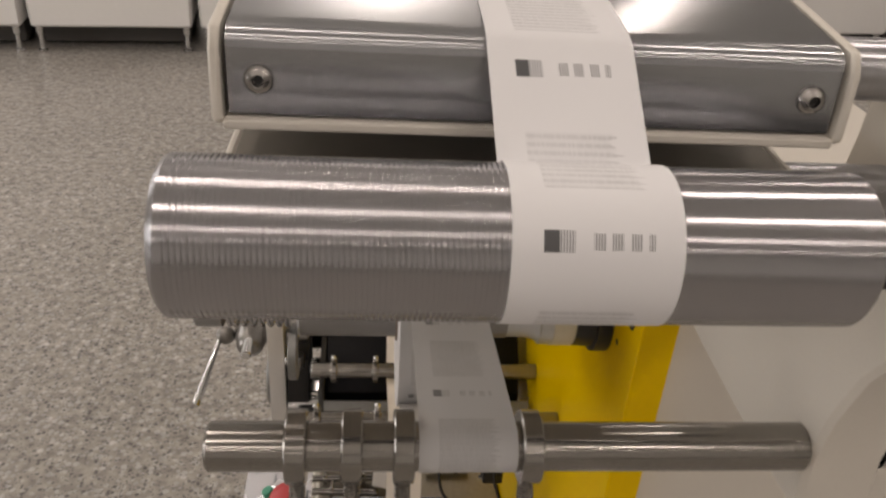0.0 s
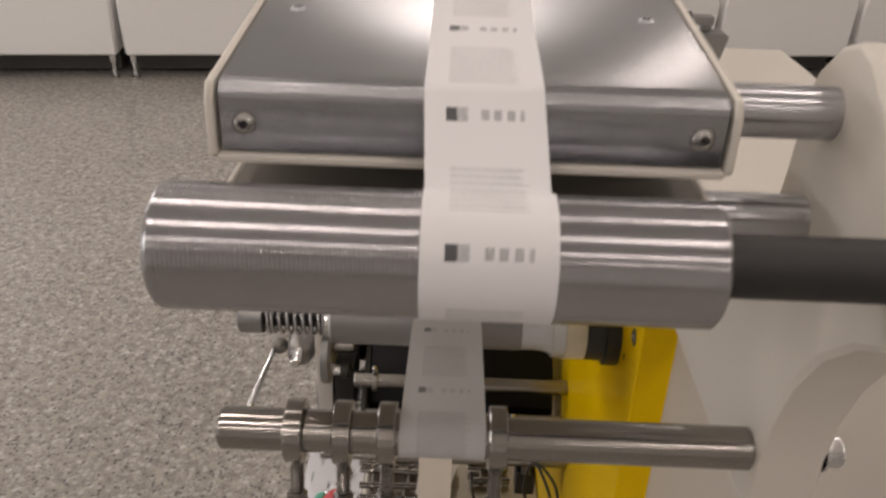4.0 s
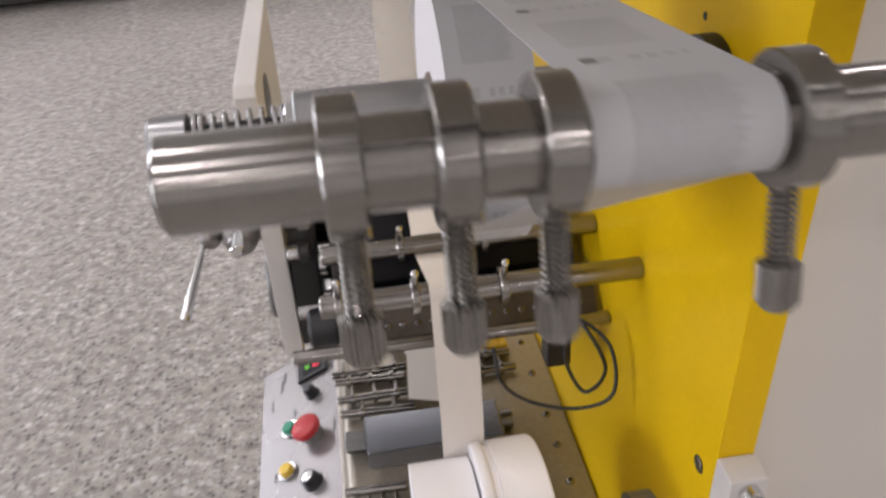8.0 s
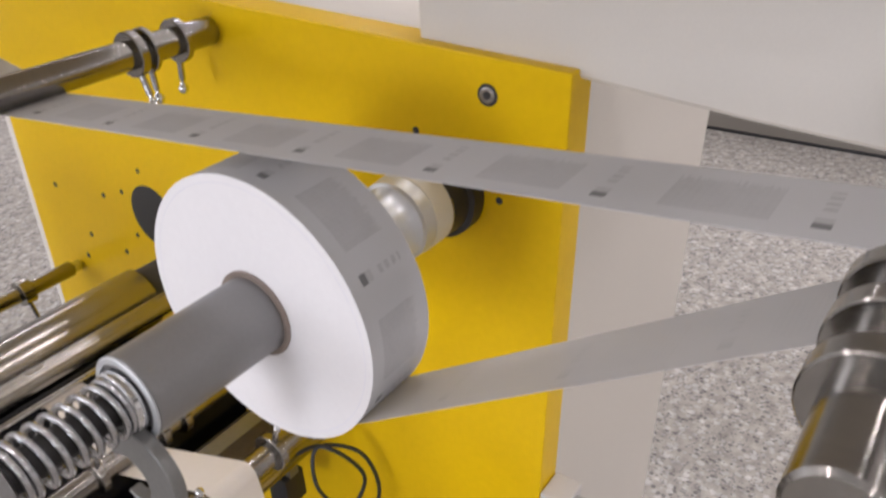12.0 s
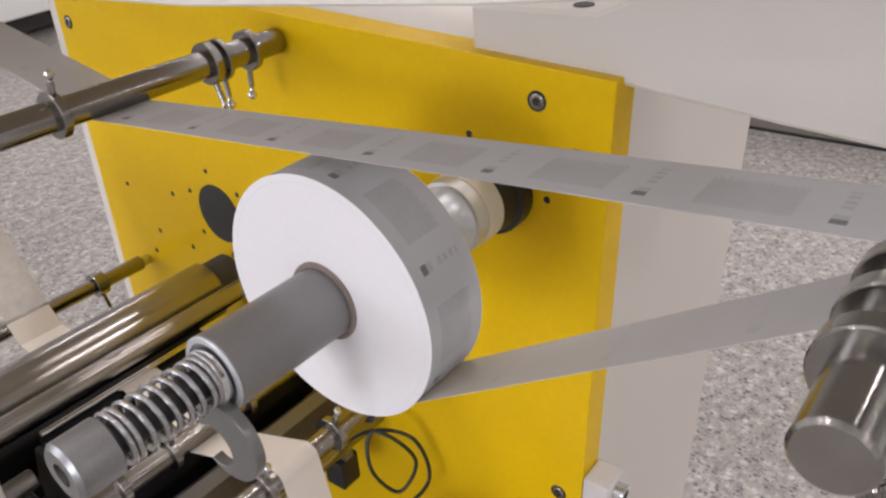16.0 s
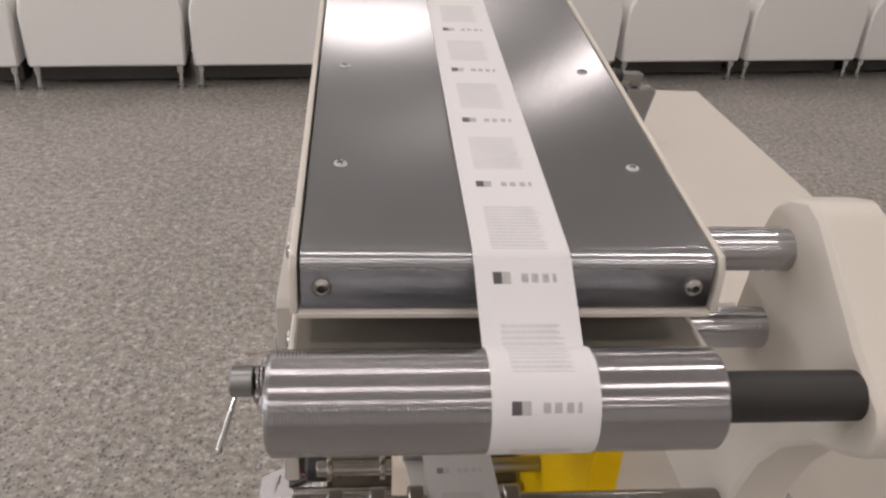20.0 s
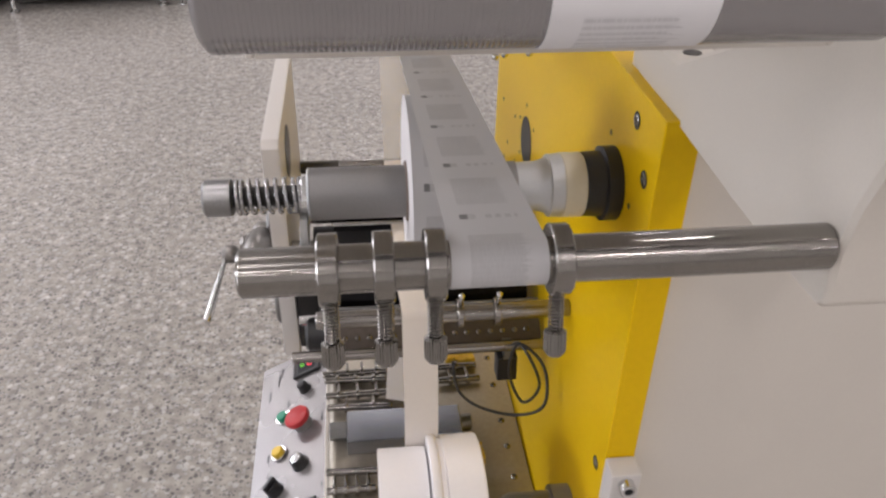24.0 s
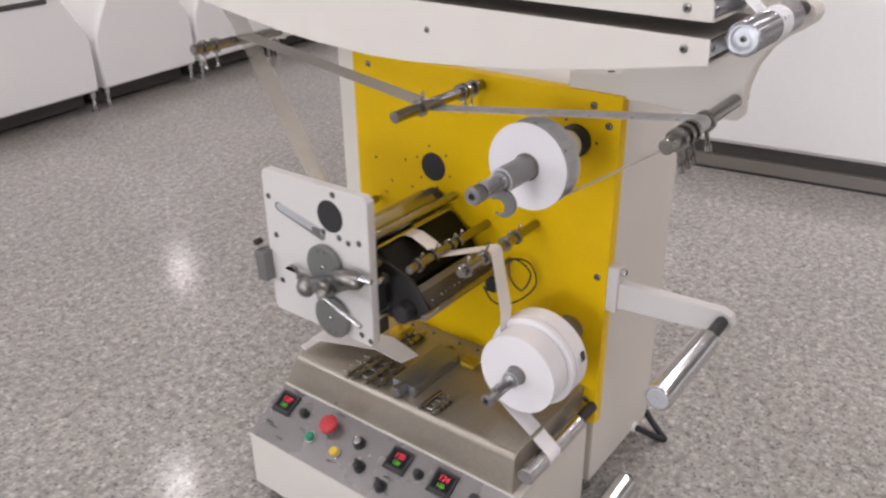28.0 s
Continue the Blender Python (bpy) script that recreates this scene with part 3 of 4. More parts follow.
part("post", rod(0.929, 0.936, 0.006, 0.286, 0.879, "z", 16), ZINC, gauge)
part("crossbar", box(0.268, 0.292, 0.871, 0.887, 0.936, 0.945, 0.001), SLEEVE, gauge)
part("knob", rod(0.246, 0.268, 0.0085, 0.879, 0.941, seg=20), BLACK, gauge, "black end knob")
part("knob", rod(0.25, 0.276, 0.011, 0.879, 0.915, seg=20), BLACK, gauge, "black adjusting knob")

stand(LEAN)
bracket = thing("side_bracket", (0.187, 0.35, 0.857), "beige powder-coated side bracket with a curved front", "bracket")
outline = [(0.497, 0.858), (0.44, 0.853), (0.323, 0.842), (0.25, 0.837), (0.232, 0.837), (0.226, 0.842), (0.227, 0.866), (0.223, 0.89), (0.213, 0.918), (0.197, 0.943), (0.175, 0.963), (0.155, 0.974), (0.141, 0.984), (0.1365, 0.997), (0.142, 1.007), (0.165, 1.02), (0.192, 1.041), (0.214, 1.058), (0.226, 1.0615), (0.243, 1.056), (0.256, 1.045), (0.262, 1.03), (0.265, 1.0), (0.272, 0.965), (0.283, 0.948), (0.329, 0.935), (0.363, 0.918), (0.428, 0.889), (0.512, 0.887), (0.512, 0.858)]
part("plate", prism(outline, 0.169, 0.203, 0.0025), BEIGE, bracket)
part("foot_flange", box(0.2035, 0.26, 0.43, 0.511, 0.858, 0.888, 0.0015), BEIGE, bracket)
for y in (0.443, 0.499):
    part("bolt_hole", lathe([(0.8885, 0.0062), (0.8893, 0.006), (0.8893, 0)], 0.184, y, "z", 20), SHADOW_GREY, bracket)
part("cap_screw", lathe([(0.203, 0.0095), (0.2045, 0.0095), (0.2045, 0.0078), (0.211, 0.0078), (0.2125, 0.0068), (0.2125, 0.004), (0.209, 0.0038), (0.209, 0)], 0.236, 0.867, seg=28), CHROME, bracket, "bright cap screw")
for y, z in ((0.235, 1.032), (0.159, 1.0025)):
    button_head((0.203, y, z), (1, 0, 0), 0.0062, bracket)
rods = thing("spacer_rod", (0.147, 0.23, 1.032), "brushed steel spacer rod between arm and bracket", "rod", "spacer rods")
part("bar", rod(0.121, 0.17, 0.0105, 0.235, 1.032), STEEL, rods)
rods = thing("spacer_rod", (0.147, 0.23, 0.984), "brushed steel spacer rod between arm and bracket", "rod", "spacer rods")
part("bar", rod(0.121, 0.17, 0.0105, 0.24, 0.985), STEEL, rods)

# ---- upper arm with the steel platform ----
SLOPE_TOP, SLOPE_BOT = 0.165, 0.06
ARM_END = 1.3


def top(y):
    return 1.0455 + SLOPE_TOP * (y - 0.2)


def bot(y):
    return 1.0175 + SLOPE_BOT * (y - 0.2)


arm = thing("platform_arm", (0.03, 0.65, 1.05), "beige sheet-metal arm with an inset stainless platform", "machine arm")
side = [(0.197, bot(0.197) + 0.002), (0.197, top(0.197) - 0.006), (0.2005, top(0.2)), (ARM_END, top(ARM_END)), (ARM_END, bot(ARM_END)), (0.2, bot(0.2))]
part("side_sheet", prism(side, -0.0632, -0.0602, 0.0008), BEIGE, arm)
part("side_sheet", prism(side, 0.1192, 0.1222, 0.0008), BEIGE, arm)
part("bottom_sheet", prism([(0.197, bot(0.197) - 0.0005), (0.197, bot(0.197) + 0.0025), (ARM_END, bot(ARM_END) + 0.0025), (ARM_END, bot(ARM_END) - 0.0005)], -0.0602, 0.1192, 0.0006), BEIGE, arm)
front = [(0.1995, bot(0.2) + 0.0035), (0.1995, top(0.2) - 0.006), (0.1995, top(0.2) - 0.004), (0.2005, top(0.2) - 0.0022), (0.2025, top(0.2) - 0.0008), (0.206, top(0.206) - 0.0006), (0.209, top(0.209) - 0.0006), (ARM_END - 0.002, top(ARM_END - 0.002) - 0.0006), (ARM_END - 0.002, bot(ARM_END) + 0.004)]
part("steel_platform", prism(front, -0.0587, 0.1177, 0), PLATE_STEEL, arm, "satin stainless steel platform", angle=60)
for x in (-0.05, 0.11):
    button_head((x, 0.1995, 1.031), (0, -1, 0), 0.0043, arm)
for y in (0.2745, 0.39, 0.6, 0.8):
    for x in (-0.044, 0.1015):
        flat_screw((x, y, top(y) - 0.0006), 0.0033, arm, math.degrees(math.atan(SLOPE_TOP)))
for y, z in ((0.229, 1.033), (0.60, 1.07)):
    button_head((-0.0632, y, z), (-1, 0, 0), 0.0058, arm)

# ---- lower arm ----
low = thing("lower_arm", (0.03, 0.65, 0.97), "beige sheet-metal box arm with a bellied underside", "machine arm")
belly = [(0.198, 0.9675), (0.34, 0.951), (0.46, 0.941), (0.56, 0.937), (0.66, 0.936), (0.74, 0.939), (0.85, 0.951), (0.95, 0.966), (1.12, 1.002), (1.3, 1.045)]
side = belly + [(1.3, 1.068), (0.198, 0.9985)]
part("side_sheet", prism(side, -0.0652, -0.0622, 0.0008), BEIGE, low)
part("side_sheet", prism(side, 0.1212, 0.1242, 0.0008), BEIGE, low)
# The top sheet is coloured darker than the beige sides.
part("top_sheet", prism([(0.2, 0.9955), (0.2, 0.9985), (1.3, 1.068), (1.3, 1.065)], -0.0622, 0.1212, 0.0005), TAUPE, low, "taupe-grey top sheet")
part("bottom_sheet", prism(belly + [(y, z + 0.003) for y, z in belly[::-1]], -0.0622, 0.1212, 0), BEIGE, low)
part("front_plate", box(-0.0602, 0.1192, 0.1995, 0.2025, 0.9755, 0.9952, 0.0008), PLATE_STEEL, low, "satin steel front plate")
for x in (-0.05, 0.109):
    button_head((x, 0.1995, 0.9855), (0, -1, 0), 0.0043, low)
button_head((-0.0652, 0.229, 0.986), (-1, 0, 0), 0.0056, low)
button_head((-0.0652, 0.62, 0.985), (-1, 0, 0), 0.0048, low)

part("hanger", prism([(1.13, 1.02), (1.13, 0.915), (1.14, 0.905), (1.162, 0.905), (1.172, 0.915), (1.172, 1.03)], 0.1212, 0.1242, 0.0008), BEIGE, low)

# ---- front roller ----
RY, RZ, RR = 0.159, 1.0025, 0.0206
roller = thing("front_roller", (0.02, RY, RZ), "brushed aluminium guide roller with fine grooves", "roller")
prof = [(-0.0688, 0.014), (-0.0688, 0.0185), (-0.0675, RR - 0.0004), (-0.0668, RR)]
for k in range(61):
    x = -0.065 + 0.0014 * k
    prof += [(x, RR), (x + 0.0004, RR - 0.00017), (x + 0.0008, RR)]
prof += [(0.1062, RR), (0.1075, RR - 0.0013), (0.1075, 0.0)]
part("barrel", lathe(prof, RY, RZ, seg=96), GROOVED, roller, angle=13)
part("end_cap", lathe([(-0.068, 0), (-0.068, 0.0085), (-0.0675, 0.009), (-0.0665, 0.0142), (-0.0692, 0.0145), (-0.0692, 0.0162), (-0.0675, 0.0165)], RY, RZ, seg=48), SILVER, roller)
button_head((-0.068, RY, RZ), (-1, 0, 0), 0.004, roller)
part("axle_sleeve", rod(0.1075, 0.17, 0.0105, RY, RZ), RUBBER, roller, "dark grey axle sleeve")


# ---- guide shafts with collars ----
def thumb_screw(parent, x, y, z, way, length=0.03, knob=0.0046, coiled=True):
    """A sprung screw with a knurled knob, standing out of a collar."""
    w = Vector(way).normalized()
    turn = Matrix.Translation((x, y, z)) @ w.to_track_quat("Z", "Y").to_matrix().to_4x4()
    ob = part("thumb_screw", moved(rod(0, length * 0.62, 0.0021, 0, 0, "z", 12, 0.0003), turn), SCREW, parent)
    if coiled:
        part("spring", moved(coil((0, 0, 0.001), (0, 0, 1), length * 0.58, 0.0031, 0.00045, 11, 6, 12), turn), NICKEL, ob)
    if not coiled:
        tip = [(length * 0.6, knob * 0.5), (length * 0.7, knob * 0.42), (length * 0.75, knob * 0.6)] + [(length * 0.75 + knob * (1 - math.cos(u)), knob * math.sin(u)) for u in [math.pi * (0.25 + 0.75 * i / 9) for i in range(10)]]
        part("ball_tip", moved(lathe(tip, 0, 0, "z", 16), turn), CHROME, ob)
        return
    bm = bmesh.new()
    n = 44
    layers = [(length * 0.6, 0.8), (length * 0.63, 1.0), (length * 0.93, 1.0), (length, 0.75)]
    rings = []
    for h, k in layers:
        rings.append([bm.verts.new(((knob * k + (0.00045 if i % 2 and k == 1.0 else 0)) * math.cos(2 * math.pi * i / n), (knob * k + (0.00045 if i % 2 and k == 1.0 else 0)) * math.sin(2 * math.pi * i / n), h)) for i in range(n)])
    for q, w2 in zip(rings, rings[1:]):
        for i in range(n):
            bm.faces.new((q[i], q[(i + 1) % n], w2[(i + 1) % n], w2[i]))
    bm.faces.new(rings[0]), bm.faces.new(rings[-1])
    part("knurled_knob", moved(bm, turn), NICKEL, ob, angle=20)


def collar(parent, x, y, z, r, width, way=(0, -0.15, -1), length=0.03, coiled=True, knob=0.0046):
    part("collar", ring(x - width / 2, x + width / 2, r - 0.0002, r + 0.005, y, z), NICKEL, parent)
    w = Vector(way).normalized()
    thumb_screw(parent, x, y + w.y * (r + 0.004), z + w.z * (r + 0.004), way, length, knob, coiled)


def guide_shaft(x0, x1, y, z, r, label):
    ob = thing("guide_shaft", ((x0 + x1) / 2, y, z), label, "shaft", "guide shafts")
    part("shaft", rod(x0, x1, r, y, z, seg=40, ch=0.0012), NICKEL, ob)
    return ob


GY, GZ, GR = 0.236, 0.867, 0.0103
shaft = guide_shaft(-0.083, 0.1695, GY, GZ, GR, "nickel-plated guide shaft with four sprung collars")
for x in (-0.0468, -0.0242, -0.003, 0.0494):
    collar(shaft, x, GY, GZ, GR, 0.0085, (0, -0.2, -1), 0.0305)
UY, UZ = 0.682, 0.849
shaft = guide_shaft(-0.083, 0.1605, UY, UZ, 0.0095, "nickel-plated guide shaft with three clamp collars")
collar(shaft, -0.016, UY, UZ, 0.0095, 0.006, (0, -0.3, 1), 0.014, False, 0.003)
collar(shaft, 0.096, UY, UZ, 0.0095, 0.0065, (0, -0.35, -1), 0.022, False, 0.0035)
collar(shaft, 0.106, UY, UZ, 0.0095, 0.004, (0, -0.1, -1), 0.02, False, 0.0035)
collar(shaft, 0.131, UY, UZ, 0.0095, 0.0055, (0, 0.1, -1), 0.022, False, 0.0035)
FY, FZ = 1.151, 0.921
shaft = guide_shaft(-0.094, 0.1215, FY, FZ, 0.0095, "nickel-plated idler shaft under the arm")
collar(shaft, -0.07, FY, FZ, 0.0095, 0.007, (0, 0, -1), 0.028, False, 0.0035)
collar(shaft, -0.043, FY, FZ, 0.0095, 0.007, (0, 0, -1), 0.028, False, 0.0035)
MY, MZ = 0.678, 0.582
shaft = guide_shaft(-0.079, 0.1605, MY, MZ, 0.0085, "nickel-plated guide shaft with clamp collars")
for x in (-0.055, -0.012, 0.04, 0.06):
    collar(shaft, x, MY, MZ, 0.0085, 0.006, (0, -0.5, 1), 0.016, False, 0.003)
NY, NZ = 0.57, 0.604
shaft = guide_shaft(-0.079, 0.1605, NY, NZ, 0.0085, "nickel-plated guide shaft with clamp collars")
for x in (-0.065, -0.01, 0.055, 0.09):
    collar(shaft, x, NY, NZ, 0.0085, 0.006, (0, -0.4, 1), 0.016, False, 0.003)

# ---- upper spindle and printed roll ----
SY, SZ = 0.492, 0.7735


def spindle(y, z, x_end, x_sleeve, label, k=1.0):
    ob = thing("roll_spindle", (0, y, z), label, "spindle", "roll spindles")
    # The shaft's dark colour makes the gaps between the spring's coils read dark.
    part("shaft", rod(x_end + 0.004, 0.16, 0.0075 * k, y, z, seg=24), RUBBER, ob, "shaft coloured dark for contrast behind the spring")
    part("end_nut", lathe([(x_end, 0.005), (x_end + 0.004, 0.005), (x_end, 0.0055), (x_end, 0.0115 * k), (x_end + 0.002, 0.0138 * k), (x_end + 0.02, 0.0138 * k), (x_end + 0.021, 0.0125 * k), (x_end + 0.021, 0.006)], y, z, seg=36), MACHINED, ob, "dull machined end nut")
    c0 = x_end + 0.0235
    n, free, wire = 9, x_sleeve - c0 - 0.005, 0.0016 * k ** 1.5
    points = []
    for i in range(n * 22 + 1):
        turn = i / 22
        ends = min(turn, 1.5) + max(turn - (n - 1.5), 0)
        middle = min(max(turn - 1.5, 0), n - 3.0)
        along = ends * wire * 2.05 + middle * (free - 3.0 * wire * 2.05) / (n - 3.0)
        points.append((c0 + along, y + 0.0122 * k * math.cos(2 * math.pi * turn), z + 0.0122 * k * math.sin(2 * math.pi * turn)))
    part("spring", tube(points, wire, 10), SPRING, ob, "heavy chrome coil spring")
    part("washer", ring(x_sleeve - 0.006, x_sleeve - 0.001, 0.007, 0.0145 * k, y, z), CHROME, ob)
    part("sleeve", lathe([(x_sleeve, 0.012 * k), (x_sleeve, 0.0187 * k), (x_sleeve + 0.0008, 0.0195 * k), (0.083, 0.0195 * k), (0.083, 0.009)], y, z, seg=48), SLEEVE, ob, "grey anodised expanding sleeve")
    part("rim", ring(x_sleeve - 0.0012, x_sleeve + 0.0003, 0.0165 * k, 0.0197 * k, y, z), SILVER, ob, "bright turned rim")
    slit = box(x_sleeve + 0.003, 0.08, -0.0008, 0.0008, 0.0185 * k, 0.01965 * k, 0)
    part("slit", moved(slit, Matrix.Translation((0, y, z)) @ pose(0, 0, 0, 165, 0, 0)), SHADOW_GREY, ob, "dark lengthwise slit")
    return ob


upper = spindle(SY, SZ, -0.146, -0.0695, "steel roll spindle with a heavy coil spring")
hook = arc(SY - 0.006, SZ - 0.0325, 0.0225, 310, 30, 26) + arc(SY + 0.002, SZ - 0.039, 0.0118, 45, 298, 20)
part("hook", prism(hook, -0.0775, -0.0715, 0.0005), ZINC, upper, "flat grey steel hook plate")
part("taper", lathe([(0.083, 0.0185), (0.098, 0.0188), (0.103, 0.0198), (0.107, 0.0218), (0.1078, 0.0238), (0.117, 0.0243), (0.117, 0.01)], SY, SZ, seg=48), SILVER, upper)
part("bearing_ring", lathe([(0.117, 0.0236), (0.118, 0.0246), (0.133, 0.0246), (0.134, 0.0236), (0.134, 0.01)], SY, SZ, seg=48), CREAM, upper, "cream plastic ring")
part("flange", lathe([(0.134, 0.0245), (0.148, 0.0252), (0.149, 0.0285), (0.1598, 0.0285)], SY, SZ, seg=48), BLACK, upper, "black flange")
for k in range(3):
    t = radians(120 * k + 60)
    part("hole", rod(0.1597, 0.161, 0.0025, SY + 0.0385 * math.cos(t), SZ + 0.0385 * math.sin(t), seg=10, ch=0.0002), BLACK, upper)


def paper_roll(name, x0, x1, y, z, r, label, outside, core=0.0225):
    ob = thing(name, ((x0 + x1) / 2, y, z - r), label, "paper roll", "paper rolls")
    grooves = [(x0, core + (r - core) * i / 40) if i % 2 else (x0 - 0.00005, core + (r - core) * i / 40) for i in range(41)]
    part("side", lathe(grooves, y, z, seg=64), PAPER, ob, angle=80)
    part("side", lathe([(x1, core), (x1, r)], y, z, seg=64), PAPER, ob)
    part("wound_web", strip(arc(y, z, r - 0.0002, 0, 360, 96), x0, x1, 0.0002), outside, ob)
    part("core", ring(x0 - 0.0015, x1 + 0.001, core - 0.0028, core, y, z), CARD, ob, "brown card core")
    return ob


ROLL_R = 0.0705
wound = paper_roll("printed_roll", 0.002, 0.0435, SY, SZ, ROLL_R, "wound roll of printed white labels on the spindle", WEB_BACK)
part("layer_line", lathe([(0.00185, 0.0662), (0.00185, 0.0666)], SY, SZ, seg=64), LINE, wound, "pale blue layer line")

# ---- lower spindle and rolls ----
LY, LZ = 0.497, 0.407
lower = spindle(LY, LZ, -0.122, -0.048, "steel roll spindle with a coil spring", 0.8)
part("hub", lathe([(0.09, 0.016), (0.1, 0.022), (0.14, 0.022), (0.141, 0.027), (0.1598, 0.027)], LY, LZ, seg=40), SLEEVE, lower)
paper_roll("white_roll", -0.028, 0.018, LY, LZ, 0.0735, "wide blank white paper roll on the lower spindle", PAPER, 0.0185)
back = thing("waste_roll", (0.05, LY, LZ - 0.083), "white wound roll with a raised rim and black mark", "paper roll", "paper rolls")
part("winding", lathe([(0.02, 0.02), (0.02, 0.083), (0.022, 0.0845), (0.027, 0.0845), (0.029, 0.083), (0.03, 0.0805), (0.034, 0.0805), (0.035, 0.083), (0.068, 0.0835), (0.07, 0.082), (0.07, 0.02)], LY, LZ, seg=72), PAPER, back)
part("mark", strip(arc(LY, LZ, 0.0842, 160, 172, 8), 0.05, 0.063, 0.0003), BLACK, back, "small black tape mark")

# ---- webs of paper ----
WX0, WX1 = 0.0065, 0.0485
plat_path = [(1.1, top(1.1) + 0.0006), (0.9, top(0.9) + 0.0006), (0.6, top(0.6) + 0.0006), (0.4, top(0.4) + 0.0006), (0.205, top(0.205) + 0.0006), (0.199, top(0.2) - 0.001)]
round_front = arc(RY, RZ, RR + 0.0003, 50, 278, 40)
back_path = [(0.2, 0.9728), (0.3, 0.966)]


def run_length(path):
    return sum((Vector(q[:2]) - Vector(p[:2])).length for p, q in zip(path, path[1:]))


flat_run = [(y, z, 0.006) for y, z in plat_path] + [(*round_front[0], 0.008)]
web = thing("label_web", (0.03, 0.2, 1.04), "white label web printed with small codes, over the platform and roller", "label web", "label webs")
SHIFT = -0.009
part("platform_run", strip(flat_run, WX0, WX1 - 0.0005, start=SHIFT), WEB, web, angle=60)
part("roller_run", strip([(y, z, 0.008) for y, z in round_front], WX0, WX1 - 0.0005, start=SHIFT + run_length(flat_run)), WEB, web, angle=60)
part("return_run", strip([(y, z, 0.008) for y, z in round_front[-1:] + back_path], WX0, WX1 - 0.0005, start=SHIFT + run_length(flat_run + round_front)), WEB, web)
over = arc(UY, UZ, 0.0098, 235, 290, 10)
guide = arc(GY, GZ, GR + 0.0003, 80, 262, 24)
RX0, RX1 = 0.003, 0.0435
web = thing("label_web", (0.023, 0.236, 0.856), "thin grey printed label web running back to the rewound roll", "label web", "label webs")
first_run = [(1.145, 0.931)] + over
part("drop_run", strip(first_run, RX0, RX1), FILM, web, angle=60)
part("printed_run", strip([over[-1], guide[0]], RX0, RX1, start=run_length(first_run)), WEB_BACK, web)
part("guide_run", strip(guide, RX0, RX1, start=run_length(first_run + guide[:1])), WEB_BACK, web, angle=60)
part("unprinted_run", strip([guide[-1], (SY - 0.012, SZ - ROLL_R - 0.0003)], RX0, RX1), FILM, web, "pale unprinted return run")
web = thing("backing_web", (0.02, 0.95, 0.6), "pale translucent backing web dropping into the printing unit", "backing web")
part("slanting_run", strip([(1.24, 1.06), (1.15, 0.958), (0.942, 0.594)], 0.0, 0.042), DROP, web)
part("turned_run", strip([(0.942, 0.594), (0.927, 0.576), (0.9, 0.574)], 0.0, 0.042), BLANK, web)
web = thing("waste_web", (0.016, 0.57, 0.61), "cream paper strip running over the guide shafts to the lower roll", "paper strip", "paper strips")
turn_over = arc(NY, NZ, 0.0088, 75, 180, 14)
part("level_run", strip([(0.77, 0.585), (0.752, 0.602), (0.735, 0.601), (0.708, 0.59), (MY + 0.0065, MZ - 0.0062)] + arc(MY, MZ, 0.009, -44, -75, 4) + [turn_over[0]], 0.0, 0.033), BLANK, web, angle=60)
part("turned_run", strip(turn_over, 0.0, 0.033), BLANK, web, angle=60)
part("falling_run", strip([turn_over[-1], (0.545, 0.5), (LY + 0.05, LZ + 0.052)], 0.0, 0.033), BLANK, web)

# ---- white side plate with its hand wheels ----
PX, PLATE_THICK = -0.112, 0.018
stand(UPRIGHT)
plate = thing("side_plate", (-0.132, 0.84, 0.43), "white powder-coated side plate of the printing unit", "machine plate")
corner = 0.008
edge = [(0.738 + corner, 0.436), (0.989 - corner, 0.436), (0.989, 0.436 + corner), (0.989, 0.7225 - corner), (0.989 - corner, 0.7225), (0.736 + corner, 0.7225), (0.736, 0.7225 - corner), (0.738, 0.436 + corner)]
part("plate", prism(edge, PX - PLATE_THICK, PX, 0.0012), WHITE_PAINT, plate)
FX = PX - PLATE_THICK - 0.0002
stand(LEAN)
part("port_cover", rod(FX - 0.0006, PX + 0.0006, 0.0295, 0.802, 0.674, seg=40, ch=0.0003), BLACK, plate)
slot = arc(0.93, 0.667, 0.009, 108, -72, 10) + arc(0.828, 0.633, 0.009, -72, -252, 10)
slot.reverse()
# Grey outline stands for the shadow inside the slot, widest below the pale bed.
part("slot", prism(slot, FX - 0.0004, FX + 0.002, 0), SLEEVE, plate, "curved slot with its inner shadow as a grey rim")
part("slot_bed", prism([(0.879 + (y - 0.879) * 0.93, 0.6535 + (z - 0.65) * 0.82) for y, z in slot], FX - 0.0007, FX, 0), SILVER, plate, "pale slot bed, shifted up to leave the shadow rim")
part("slot_block", box(FX - 0.003, FX, 0.828, 0.848, 0.632, 0.646, 0.001), ZINC, plate)
for y, z in ((0.954, 0.683), (0.948, 0.608), (0.948, 0.515), (0.79, 0.715), (0.822, 0.642), (0.785, 0.638), (0.765, 0.632), (0.74, 0.637), (0.755, 0.456), (0.735, 0.449)):
    bolt_in_panel((FX, y, z), (-1, 0, 0), 0.006, plate)
